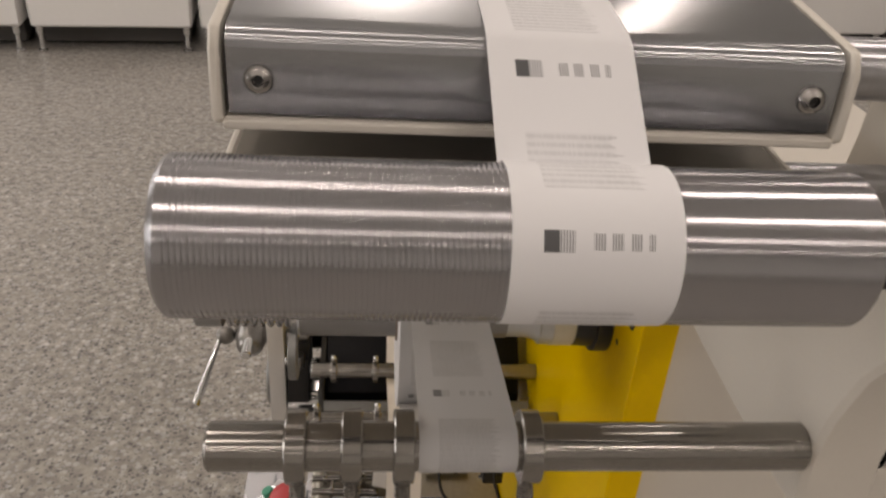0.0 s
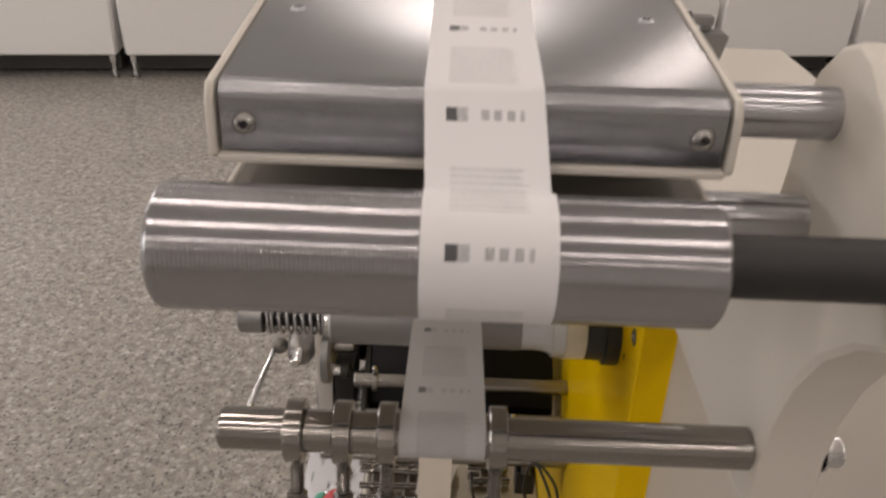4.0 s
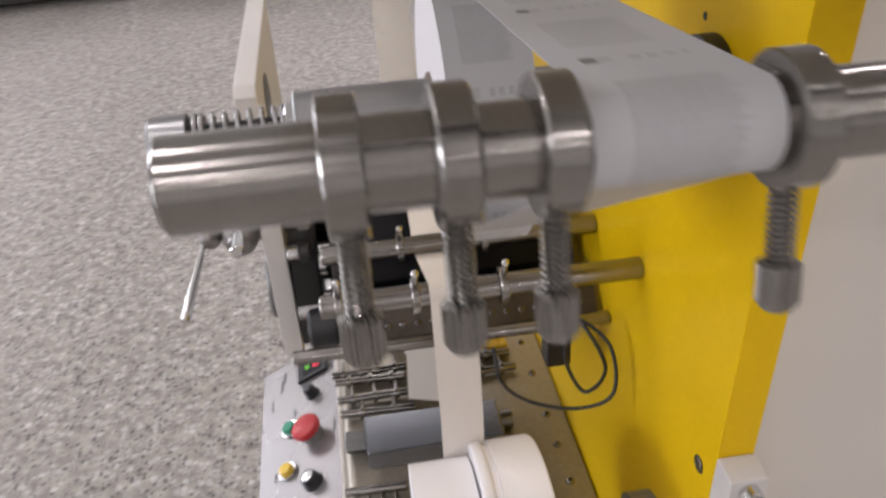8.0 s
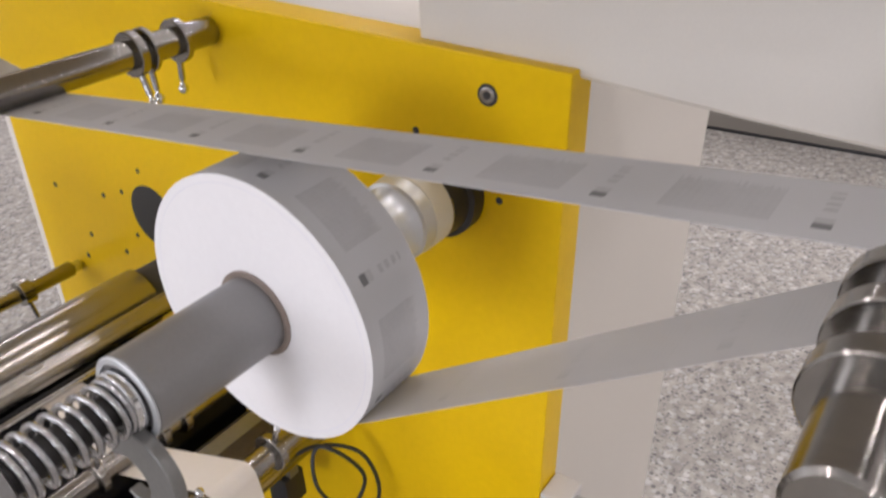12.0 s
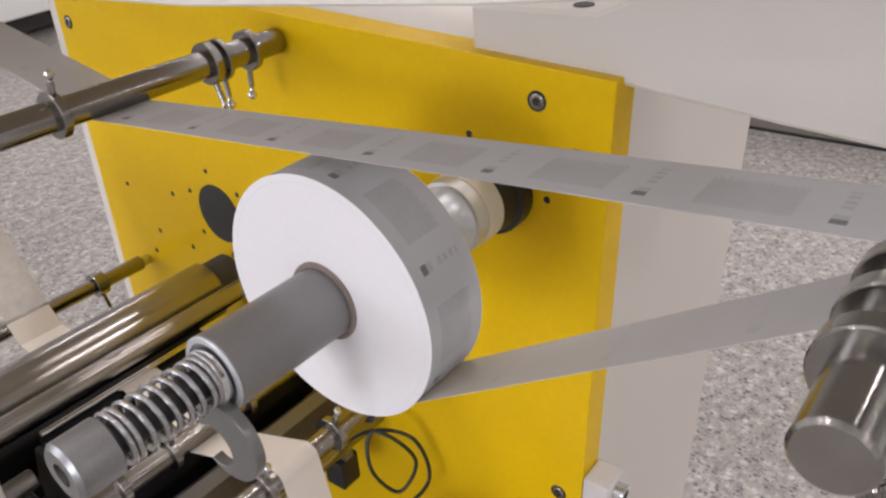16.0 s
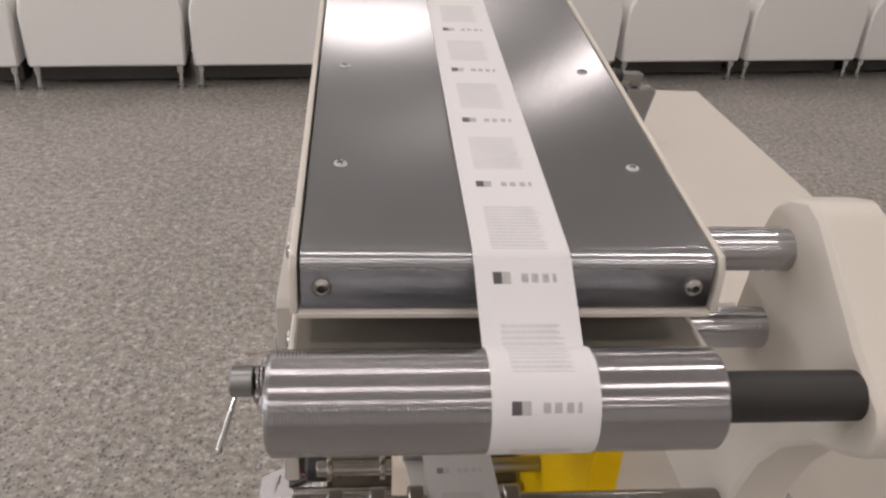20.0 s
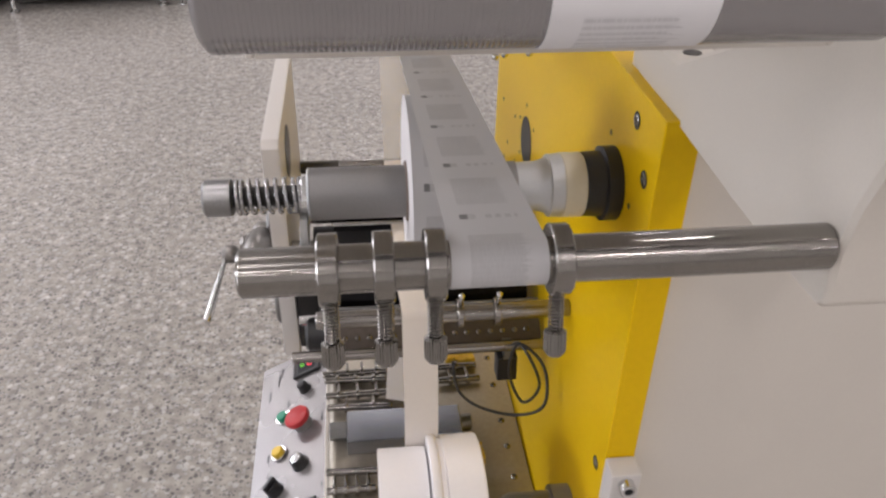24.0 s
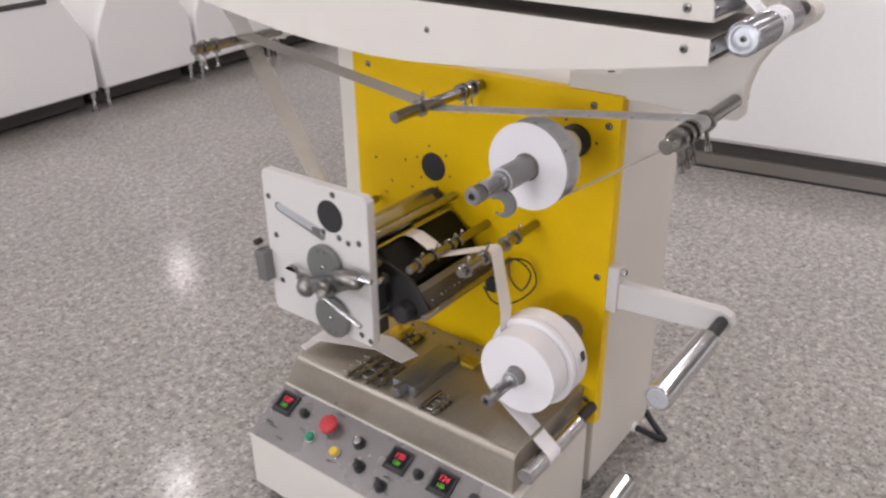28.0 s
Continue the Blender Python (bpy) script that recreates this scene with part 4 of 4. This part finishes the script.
for y, z, r in ((0.822, 0.578, 0.0405), (0.817, 0.478, 0.0405)):
    wheel = part("hand_wheel", lathe([(FX - 0.012, 0), (FX - 0.012, r - 0.002), (FX - 0.010, r), (FX - 0.002, r), (FX, r - 0.002), (FX, 0)], y, z, seg=48), ZINC, plate, "grey steel disc")
    button_head((FX - 0.012, y, z), (-1, 0, 0), 0.005, wheel)
    for a in (75, 105, 255, 285):
        part("pin_hole", rod(FX - 0.0122, FX - 0.0115, 0.0018, y + 0.03 * math.cos(radians(a)), z + 0.03 * math.sin(radians(a)), seg=10, ch=0.0001), BLACK, wheel)
lever = part("clamp_lever", lathe([(FX - 0.046, 0), (FX - 0.046, 0.013), (FX - 0.042, 0.017), (FX - 0.024, 0.017), (FX - 0.02, 0.012), (FX, 0.012)], 0.797, 0.552, seg=28), SHELL_STEEL, plate, "worn steel tri-lobed clamp lever")


def ball(x, y, z, r, flat=1.0):
    return lathe([(x - flat * r * math.cos(t), r * math.sin(t)) for t in [math.pi * i / 14 for i in range(15)]], y, z, seg=24)


part("lobe", ball(FX - 0.027, 0.856, 0.536, 0.0185, 0.8), SHELL_STEEL, lever, "polished rounded lobe")
part("lobe", prism(arc(0.897, 0.551, 0.0125, 40, 220, 8) + [(0.83, 0.532), (0.84, 0.553)], FX - 0.022, FX - 0.012, 0.002), SHELL_STEEL, lever)
part("lobe", lathe([(0.724, 0), (0.724, 0.009), (0.729, 0.0145), (0.745, 0.0175), (0.765, 0.0165), (0.782, 0.011), (0.79, 0.009), (0.79, 0)], FX - 0.02, 0.577, "y", 24), SHELL_STEEL, lever)
part("web", prism([(0.85, 0.527), (0.86, 0.548), (0.795, 0.57), (0.745, 0.59), (0.74, 0.566), (0.79, 0.538)], FX - 0.03, FX - 0.014, 0.003), ZINC, lever)
start, tip = Vector((FX - 0.061, 0.779, 0.5545)), Vector((FX - 0.073, 0.682, 0.5306))
swung = Matrix.Translation(start) @ (tip - start).to_track_quat("Z", "Y").to_matrix().to_4x4()
L = (tip - start).length
part("handle", moved(lathe([(0, 0), (0, 0.0024), (L * 0.9, 0.0046), (L * 0.97, 0.0044), (L, 0.003), (L, 0)], 0, 0, "z", 18), swung), CHROME, lever, "slim tapered handle")
part("joint", ball(FX - 0.056, 0.781, 0.5555, 0.011), SHELL_STEEL, lever)
part("stub", rod(0.7, 0.727, 0.0058, FX - 0.02, 0.584, "y", 18), CHROME, lever)
clamp = part("end_block", box(FX - 0.022, FX + 0.012, 0.967, 0.992, 0.515, 0.575, 0.002), ZINC, plate)
part("knob", rod(FX - 0.012, FX + 0.004, 0.006, 0.998, 0.585, seg=16), RUBBER, clamp)

# ---- printing unit between the plates ----
def cross_roller(y, z, r, material, label, x0=PX + 0.001, x1=0.159, neck=0.0):
    ob = thing("print_roller", (0.02, y, z), label, "roller", "print rollers")
    if neck:
        part("journal", rod(x0, x1, neck, y, z, seg=20), CHROME, ob)
        part("barrel", rod(x0 + 0.018, x1 - 0.03, r, y, z, seg=48, ch=0.0012), material, ob)
    else:
        part("barrel", rod(x0 + 0.01, x1 - 0.01, r, y, z, seg=32), material, ob)
        for end in (x0, x1 - 0.0102):
            part("journal", rod(end, end + 0.0102, r * 0.7, y, z, seg=20), CHROME, ob)
    return ob


front = cross_roller(0.949, 0.585, 0.0078, NICKEL, "thin steel cross roller with a dark end")
part("dark_end", rod(PX + 0.0012, -0.06, 0.0084, 0.949, 0.585, seg=24), SHADOW_GREY, front)
collar(front, 0.098, 0.949, 0.585, 0.0078, 0.012, (0, -0.4, -1), 0.022, False, 0.0045)
big = cross_roller(0.8, 0.611, 0.027, ROLL_STEEL, "large polished steel print roller", neck=0.012)
part("hub", rod(0.128, 0.158, 0.0235, 0.8, 0.611, seg=36, ch=0.003), SHADOW_GREY, big, "dark end hub")
cross_roller(0.747, 0.63, 0.0085, ROLL_STEEL, "thin polished steel cross roller")
cross_roller(0.835, 0.53, 0.024, INK, "black rubber ink roller", neck=0.008)
cross_roller(0.80, 0.485, 0.022, INK, "black rubber ink roller", neck=0.008)
ink = thing("ink_unit", (0.03, 0.76, 0.47), "glossy black inking unit with a steel-edged trough", "ink unit")
UX = -0.066
part("trough", prism([(0.668, 0.482), (0.86, 0.47), (0.872, 0.495), (0.855, 0.502), (0.76, 0.496), (0.71, 0.505), (0.678, 0.52), (0.675, 0.54), (0.67, 0.54)], UX, 0.15, 0.001), INK, ink)
part("cover", prism([(0.7, 0.52), (0.74, 0.535), (0.765, 0.575), (0.762, 0.598), (0.752, 0.596), (0.72, 0.566), (0.7, 0.535)], UX, 0.15, 0.0015), INK, ink, "black curved cover")
part("cover_edge", rod(UX, 0.15, 0.003, 0.758, 0.6005, seg=14), CHROME, ink, "thin bright cover edge")
part("steel_edge", prism([(0.664, 0.536), (0.669, 0.534), (0.674, 0.546), (0.67, 0.548)], UX, 0.155, 0.0006), ZINC, ink, "dull steel trough edge")
part("apron", prism([(0.64, 0.513), (0.643, 0.511), (0.667, 0.535), (0.664, 0.537)], UX, 0.155, 0.0005), APRON, ink, "brown-stained steel apron")
part("end_plate", prism([(0.64, 0.5), (0.7, 0.47), (0.78, 0.47), (0.78, 0.55), (0.762, 0.59), (0.68, 0.56)], UX - 0.006, UX, 0.001), RUBBER, ink, "dark steel end plate")
for k in range(16):
    button_head((-0.056 + 0.013 * k, 0.6485, 0.5225), (0, -0.707, 0.707), 0.0032, ink, NICKEL)
part("end_roll", rod(PX + 0.012, UX - 0.006, 0.018, 0.69, 0.5, seg=28, ch=0.003), BLACK, ink)
part("tie_rod", rod(PX + 0.001, 0.159, 0.006, 0.627, 0.518, seg=20), NICKEL, ink, "slim steel tie rod")
gear = thing("bearing_block", (-0.1, 0.75, 0.5), "dark steel bearing block with chrome caps inside the plate", "bearing block")
part("block", box(PX + 0.001, PX + 0.026, 0.728, 0.785, 0.455, 0.56, 0.002), RUBBER, gear)
part("cap", rod(PX + 0.026, PX + 0.034, 0.0125, 0.745, 0.535, seg=24), CHROME, gear)
part("cap", box(PX + 0.026, PX + 0.036, 0.735, 0.757, 0.488, 0.51, 0.0015), CHROME, gear)
part("stub_shaft", rod(PX + 0.001, -0.1, 0.0065, 0.722, 0.563, seg=20), CHROME, gear)
part("stub_shaft", rod(PX + 0.001, -0.074, 0.0105, 0.735, 0.492, seg=24), CHROME, gear)
part("stub_shaft", rod(PX + 0.001, -0.086, 0.0075, 0.738, 0.586, seg=20), SHELL_STEEL, gear)
part("pin_knob", rod(-0.1, -0.09, 0.0095, 0.722, 0.563, seg=18), RUBBER, gear)

# ---- sensor with its looped cable ----
sensor = thing("sensor", (0.14, 0.6, 0.535), "small black sensor with a looped cable on the tie rod", "sensor")
part("bracket", box(0.112, 0.122, 0.628, 0.646, 0.498, 0.516, 0.001), ZINC, sensor)
part("housing", box(0.106, 0.128, 0.629, 0.651, 0.468, 0.499, 0.002), BLACK, sensor)
stand(UPRIGHT)
loop = [(0.119, 0.655, 0.508), (0.123, 0.612, 0.5465), (0.138, 0.583, 0.519), (0.125, 0.592, 0.486), (0.112, 0.61, 0.512), (0.121, 0.615, 0.545), (0.142, 0.588, 0.537), (0.142, 0.572, 0.5), (0.118, 0.585, 0.475), (0.0816, 0.602, 0.473), (0.0603, 0.616, 0.486), (0.056, 0.632, 0.512)]
part("cable", tube(smooth_path(loop, 8), 0.0017, 8), BLACK, sensor, "thin black cable")

# ---- swing arm with its bar ----
stand(UPRIGHT)
swing = thing("swing_arm", (0.172, 0.33, 0.5), "white painted swing arm bolted to the panel edge", "machine arm")
part("mount", box(0.159, 0.1845, 0.418, 0.439, 0.48, 0.5685, 0.002), WHITE_PAINT, swing)
part("arm", prism([(0.4178, 0.488), (0.4178, 0.5405), (0.236, 0.5475), (0.219, 0.541), (0.2135, 0.525), (0.22, 0.51), (0.234, 0.5045)], 0.162, 0.181, 0.0015), WHITE_PAINT, swing)
for z in (0.5587, 0.4975):
    screw = part("cap_screw", lathe([(0.4185, 0.0068), (0.4105, 0.0068), (0.4095, 0.006), (0.4095, 0.0036), (0.413, 0.0034), (0.413, 0)], 0.172, z, "y", 24), CHROME, swing, "bright cap screw")
    part("socket", lathe([(0.4129, 0), (0.4129, 0.0033), (0.4127, 0.0034)], 0.172, z, "y", 6), BLACK, screw)
part("pin", rod(0.181, 0.187, 0.004, 0.226, 0.53, seg=14), CHROME, swing)
bar = part("roller", rod(-0.094, 0.094, 0.0205, 0.232, 0.528, seg=36, ch=0.002), CHROME, swing, "polished chrome roller")
part("end_cap", ring(-0.0955, -0.093, 0.002, 0.0155, 0.232, 0.528), SILVER, bar)
part("sleeve", rod(0.094, 0.162, 0.0105, 0.232, 0.528, seg=28), RUBBER, swing, "dark rubber sleeve")
lead = thing("black_cable", (0.45, 0.41, 0), "thin black cable sagging from the cabinet to the floor", "cable")
part("cable", tube(smooth_path([(0.4, 0.45, 0.056), (0.425, 0.432, 0.034), (0.45, 0.408, 0.011), (0.4595, 0.399, 0.0075), (0.463, 0.408, 0.012), (0.472, 0.44, 0.034), (0.476, 0.458, 0.052)]), 0.0075, 10), BLACK, lead)
part("grommet", lathe([(0.452, 0.012), (0.447, 0.012), (0.445, 0.0105), (0.445, 0.008)], 0.399, 0.057, "y", 20), PAPER, lead, "white plastic grommet")
tube_end = thing("floor_tube", (0.14, 0.4, 0), "polished steel tube lying on the floor by the cabinet", "tube")
part("tube", rod(0.02, 0.258, 0.0245, 0.4, 0.0245, seg=36, ch=0.004), CHROME, tube_end)
part("end_cap", lathe([(0.258, 0.022), (0.264, 0.019), (0.2665, 0.012), (0.2665, 0)], 0.4, 0.0245, seg=32), CHROME, tube_end, "rounded chrome end cap")

# ---- bottom guide bar and its paper ----
stand(LEAN)
foot_bar = thing("guide_bar", (0.06, 0.446, 0.25), "polished steel guide bar with a dark rubber end", "bar")
part("bar", rod(-0.086, 0.1, 0.0165, 0.446, 0.25, seg=36, ch=0.002), CHROME, foot_bar)
part("sleeve", rod(0.1, 0.16, 0.0105, 0.446, 0.25, seg=28), RUBBER, foot_bar, "dark rubber sleeve")
web = thing("waste_web", (0.015, 0.446, 0.24), "white paper strip from the lower roll round the guide bar", "paper strip", "paper strips")
around = arc(0.446, 0.25, 0.017, 131, 268, 14)
part("falling_run", strip([(LY + 0.0482, LZ - 0.0555), around[0]], -0.03, 0.007), PAPER, web)
part("turned_run", strip(around, -0.03, 0.007), PAPER, web, angle=60)

# ---- base with the control panel ----
stand(UPRIGHT)
BT, LEDGE = 0.303, 0.2205
base = thing("control_console", (0.0, 0.72, 0), "low beige machine base with a sloping control panel", "control console")
part("body", prism([(-0.2055, 0.03), (0.158, 0.03), (0.158, LEDGE), (-0.0945, LEDGE), (-0.2055, 0.1615)], 0.452, 1.03, 0.003, "y"), BEIGE, base)
bend = [(-0.0935, LEDGE), (-0.0928, LEDGE + 0.03), (-0.0912, BT - 0.03)] + [(-0.0905 + 0.014 * (1 - math.cos(u)), BT - 0.014 + 0.014 * math.sin(u)) for u in [math.pi / 16 * k for k in range(9)]]
tray = prism(bend + [(0.158, BT), (0.158, LEDGE)], 0.466, 0.988, 0, "y")
for v in tray.verts:
    if v.co.y > 0.9:
        v.co.y += 0.042 * (BT - v.co.z) / (BT - LEDGE)
part("tray", tray, TRAY_STEEL, base, "stained steel tray with a rounded upright front")
part("rim", box(-0.0985, -0.0943, 0.452, 1.03, LEDGE - 0.006, LEDGE + 0.002, 0.001), BEIGE, base)
for fx, fy in ((-0.17, 0.5), (-0.17, 1.0), (0.13, 0.5), (0.13, 1.0)):
    part("foot", lathe([(0, 0), (0, 0.018), (0.012, 0.018), (0.016, 0.008), (0.031, 0.008), (0.031, 0)], fx, fy, "z", 16), RUBBER, base)
drop = math.degrees(math.atan2(0.058, 0.111))
PANEL = Matrix.Translation((-0.15, 0.72, 0.1892)) @ pose(0, 0, 0, 0, -drop, 0)
face = part("control_panel", moved(box(-0.0615, 0.0605, -0.266, 0.307, 0, 0.003, 0.001), PANEL), GREY_PANEL, base, "grey control panel face")


def on_panel(y, u):
    """A place on the sloping panel: y along the machine, u metres up the slope from its middle."""
    return PANEL @ Matrix.Translation((u, y - 0.72, 0.003))


def controller(y, u, top_bars, low_bars):
    m = on_panel(y, u)
    ob = part("temperature_controller", moved(box(-0.024, 0.024, -0.024, 0.024, 0, 0.006, 0.002), m), BLACK, base, "black square controller with glowing red and green digits")
    part("display_window", moved(box(-0.014, 0.017, -0.019, 0.019, 0.0058, 0.0062, 0), m), INK, ob)
    for k in range(4):
        part("key", moved(box(-0.0205, -0.0165, -0.0165 + 0.009 * k, -0.0105 + 0.009 * k, 0.0059, 0.0068, 0.0002), m), SHADOW_GREY, ob)
    for rows, up, size, material in ((top_bars, 0.0075, 0.011, LED_RED), (low_bars, -0.0065, 0.008, LED_GREEN)):
        curve = bpy.data.curves.new("digits", "FONT")
        curve.body, curve.size, curve.align_x, curve.align_y, curve.extrude = rows, size * 1.35, "CENTER", "CENTER", 0.0002
        digits = new("digits", curve)
        curve.materials.append(material)
        digits.parent = ob
        digits.matrix_basis = m @ Matrix.Translation((up, 0, 0.0066)) @ pose(0, 0, 0, 0, 0, -90)


controller(0.992, 0.024, "120", "120")
controller(0.692, 0.025, "120", "120")
controller(0.589, 0.025, "124", "120")


def dial(y, u, cap=ZINC, r=0.011, pointer=True):
    m = on_panel(y, u)
    ob = part("control_knob", moved(lathe([(0, 0), (0, r * 1.15), (0.003, r * 1.1), (0.004, r), (0.013, r * 0.9), (0.0145, r * 0.8), (0.0145, 0)], 0, 0, "z", 24), m), KNOB, base, "black round control knob")
    if pointer:
        part("pointer", moved(box(-r, r, -r * 0.28, r * 0.28, 0.004, 0.021, 0.001), m @ pose(0, 0, 0, 0, 0, 50)), KNOB, ob)
    else:
        part("cap", moved(lathe([(0.0146, 0), (0.0146, r * 0.7), (0.0155, r * 0.6), (0.0155, 0)], 0, 0, "z", 20), m), cap, ob)


def push_button(y, u, material, word):
    m = on_panel(y, u)
    ob = part("push_button", moved(lathe([(0, 0.0092), (0.008, 0.0092), (0.0095, 0.008), (0.0095, 0)], 0, 0, "z", 24), m), material, base, f"round {word} push button")
    part("ring", moved(ring(0, 0.004, 0.009, 0.0135, 0, 0, "z"), m), CHROME, ob)


m = on_panel(0.862, 0.0215)
stop = part("emergency_stop", moved(lathe([(0.012, 0.01), (0.014, 0.019), (0.018, 0.02), (0.022, 0.0185), (0.0245, 0.013), (0.0253, 0)], 0, 0, "z", 32), m), RED, base, "red mushroom emergency stop button")
part("collar", moved(lathe([(0, 0), (0, 0.0145), (0.01, 0.013), (0.012, 0.01)], 0, 0, "z", 28), m), SLEEVE, stop)
push_button(0.892, -0.0135, GREEN, "green")
push_button(0.823, -0.017, AMBER, "yellow")
dial(0.937, 0.022, pointer=False, r=0.009, cap=KNOB)
dial(0.787, 0.02, CHROME, 0.0115, False)
dial(0.757, -0.019)
dial(0.695, -0.032)
dial(0.641, 0.019, pointer=False, r=0.009, cap=KNOB)
dial(0.52, 0.026, pointer=False, r=0.009, cap=KNOB)
for y, u, w in ((1.0, -0.024, 0.022), (0.985, -0.029, 0.024), (0.955, -0.044, 0.02), (0.979, 0.054, 0.026), (0.921, -0.008, 0.014), (0.862, 0.053, 0.02), (0.823, -0.036, 0.014), (0.692, -0.012, 0.022), (0.589, -0.012, 0.022), (0.735, 0.055, 0.005)):
    part("legend", moved(box(-0.0016, 0.0016, -w / 2, w / 2, 0, 0.0003, 0), on_panel(y, u)), BLACK, face)

# ---- loose tools and parts on the tray ----
def spare_shaft(y, x0, x1, collars, turn=0):
    m = Matrix.Translation((x0, y, BT)) @ pose(0, 0, 0, 0, 0, turn)
    ob = thing("spare_shaft", (0, 0, 0), "spare steel shaft with small collars lying on the tray", "shaft", "loose shafts")
    ob.matrix_basis = m
    L = x1 - x0
    part("shaft", moved(rod(0, L, 0.0048, 0, 0.0078, seg=18), m), NICKEL, ob)
    for k in range(collars):
        x = L * (k + 0.7) / (collars + 0.4)
        part("collar", moved(ring(x - 0.0025, x + 0.0025, 0.0046, 0.0078, 0, 0.0078), m), NICKEL, ob)
        part("thumb_screw", moved(rod(0.0065, 0.0215, 0.0019, x, 0.0078, "y", 10), m), NICKEL, ob)


for y, x0, x1, n, turn in ((0.846, -0.097, -0.008, 4, 1), (0.834, -0.094, -0.01, 3, -2), (0.803, -0.092, -0.006, 3, 1), (0.781, -0.09, -0.004, 2, -2), (0.671, -0.09, -0.027, 0, -2), (0.642, -0.089, -0.03, 4, 1), (0.848, 0.06, 0.118, 1, 0), (0.82, 0.062, 0.12, 2, 2)):
    spare_shaft(y, x0, x1, n, turn)
block = thing("steel_block", (0.02, 0.73, BT), "flat ground steel block lying on the tray", "steel block")
part("block", box(-0.064, 0.082, 0.703, 0.757, BT, BT + 0.024, 0.002), BLUED, block)
part("end_nut", rod(-0.086, -0.064, 0.012, 0.733, BT + 0.013, seg=6), ZINC, block)
part("end_knob", rod(0.082, 0.096, 0.011, 0.735, BT + 0.0125, seg=20), ZINC, block)


def cloth(cx, cy, w, d, seed):
    """A crumpled folded cloth."""
    rnd = random.Random(seed)
    bm = box(cx - w / 2, cx + w / 2, cy - d / 2, cy + d / 2, BT, BT + 0.01, 0.002)
    bmesh.ops.subdivide_edges(bm, edges=[e for e in bm.edges if e.calc_length() > 0.008], cuts=4, use_grid_fill=True)
    for v in bm.verts:
        if v.co.z > BT + 0.004:
            v.co += Vector((rnd.uniform(-0.002, 0.002), rnd.uniform(-0.002, 0.002), rnd.uniform(-0.003, 0.004)))
    return bm


solo("yellow_cloth", cloth(0.098, 0.872, 0.04, 0.03, 3), AMBER, "crumpled yellow cloth lying on the tray", "cloth", "yellow cloths")
solo("yellow_cloth", cloth(0.09, 0.683, 0.03, 0.03, 4), AMBER, "crumpled yellow cloth lying on the tray", "cloth", "yellow cloths")
solo("white_sheet", prism([(-0.012, 0.778), (0.028, 0.766), (0.05, 0.85), (0.02, 0.985), (-0.055, 0.985), (-0.006, 0.85)], BT + 0.021, BT + 0.0225, 0, "z"), PAPER, "white paper sheet lying over the loose shafts", "paper sheet")
for y in (0.61, 0.65, 0.7, 0.745, 0.813, 0.87):
    button_head((0.138, y, BT), (0, 0, 1), 0.0045, base, NICKEL)
guard = thing("tray_end", (-0.03, 1.0, LEDGE), "white folded tray end with a small steel roller", "tray end")
part("sheet", prism([(0.99, LEDGE), (0.99, BT - 0.01), (1.011, BT - 0.002), (1.012, BT - 0.005), (0.993, BT - 0.013), (0.993, LEDGE)], -0.06, 0.1, 0.0005), PAPER, guard)
part("roller", rod(-0.074, 0.1, 0.008, 1.003, 0.274, seg=20), CHROME, guard)
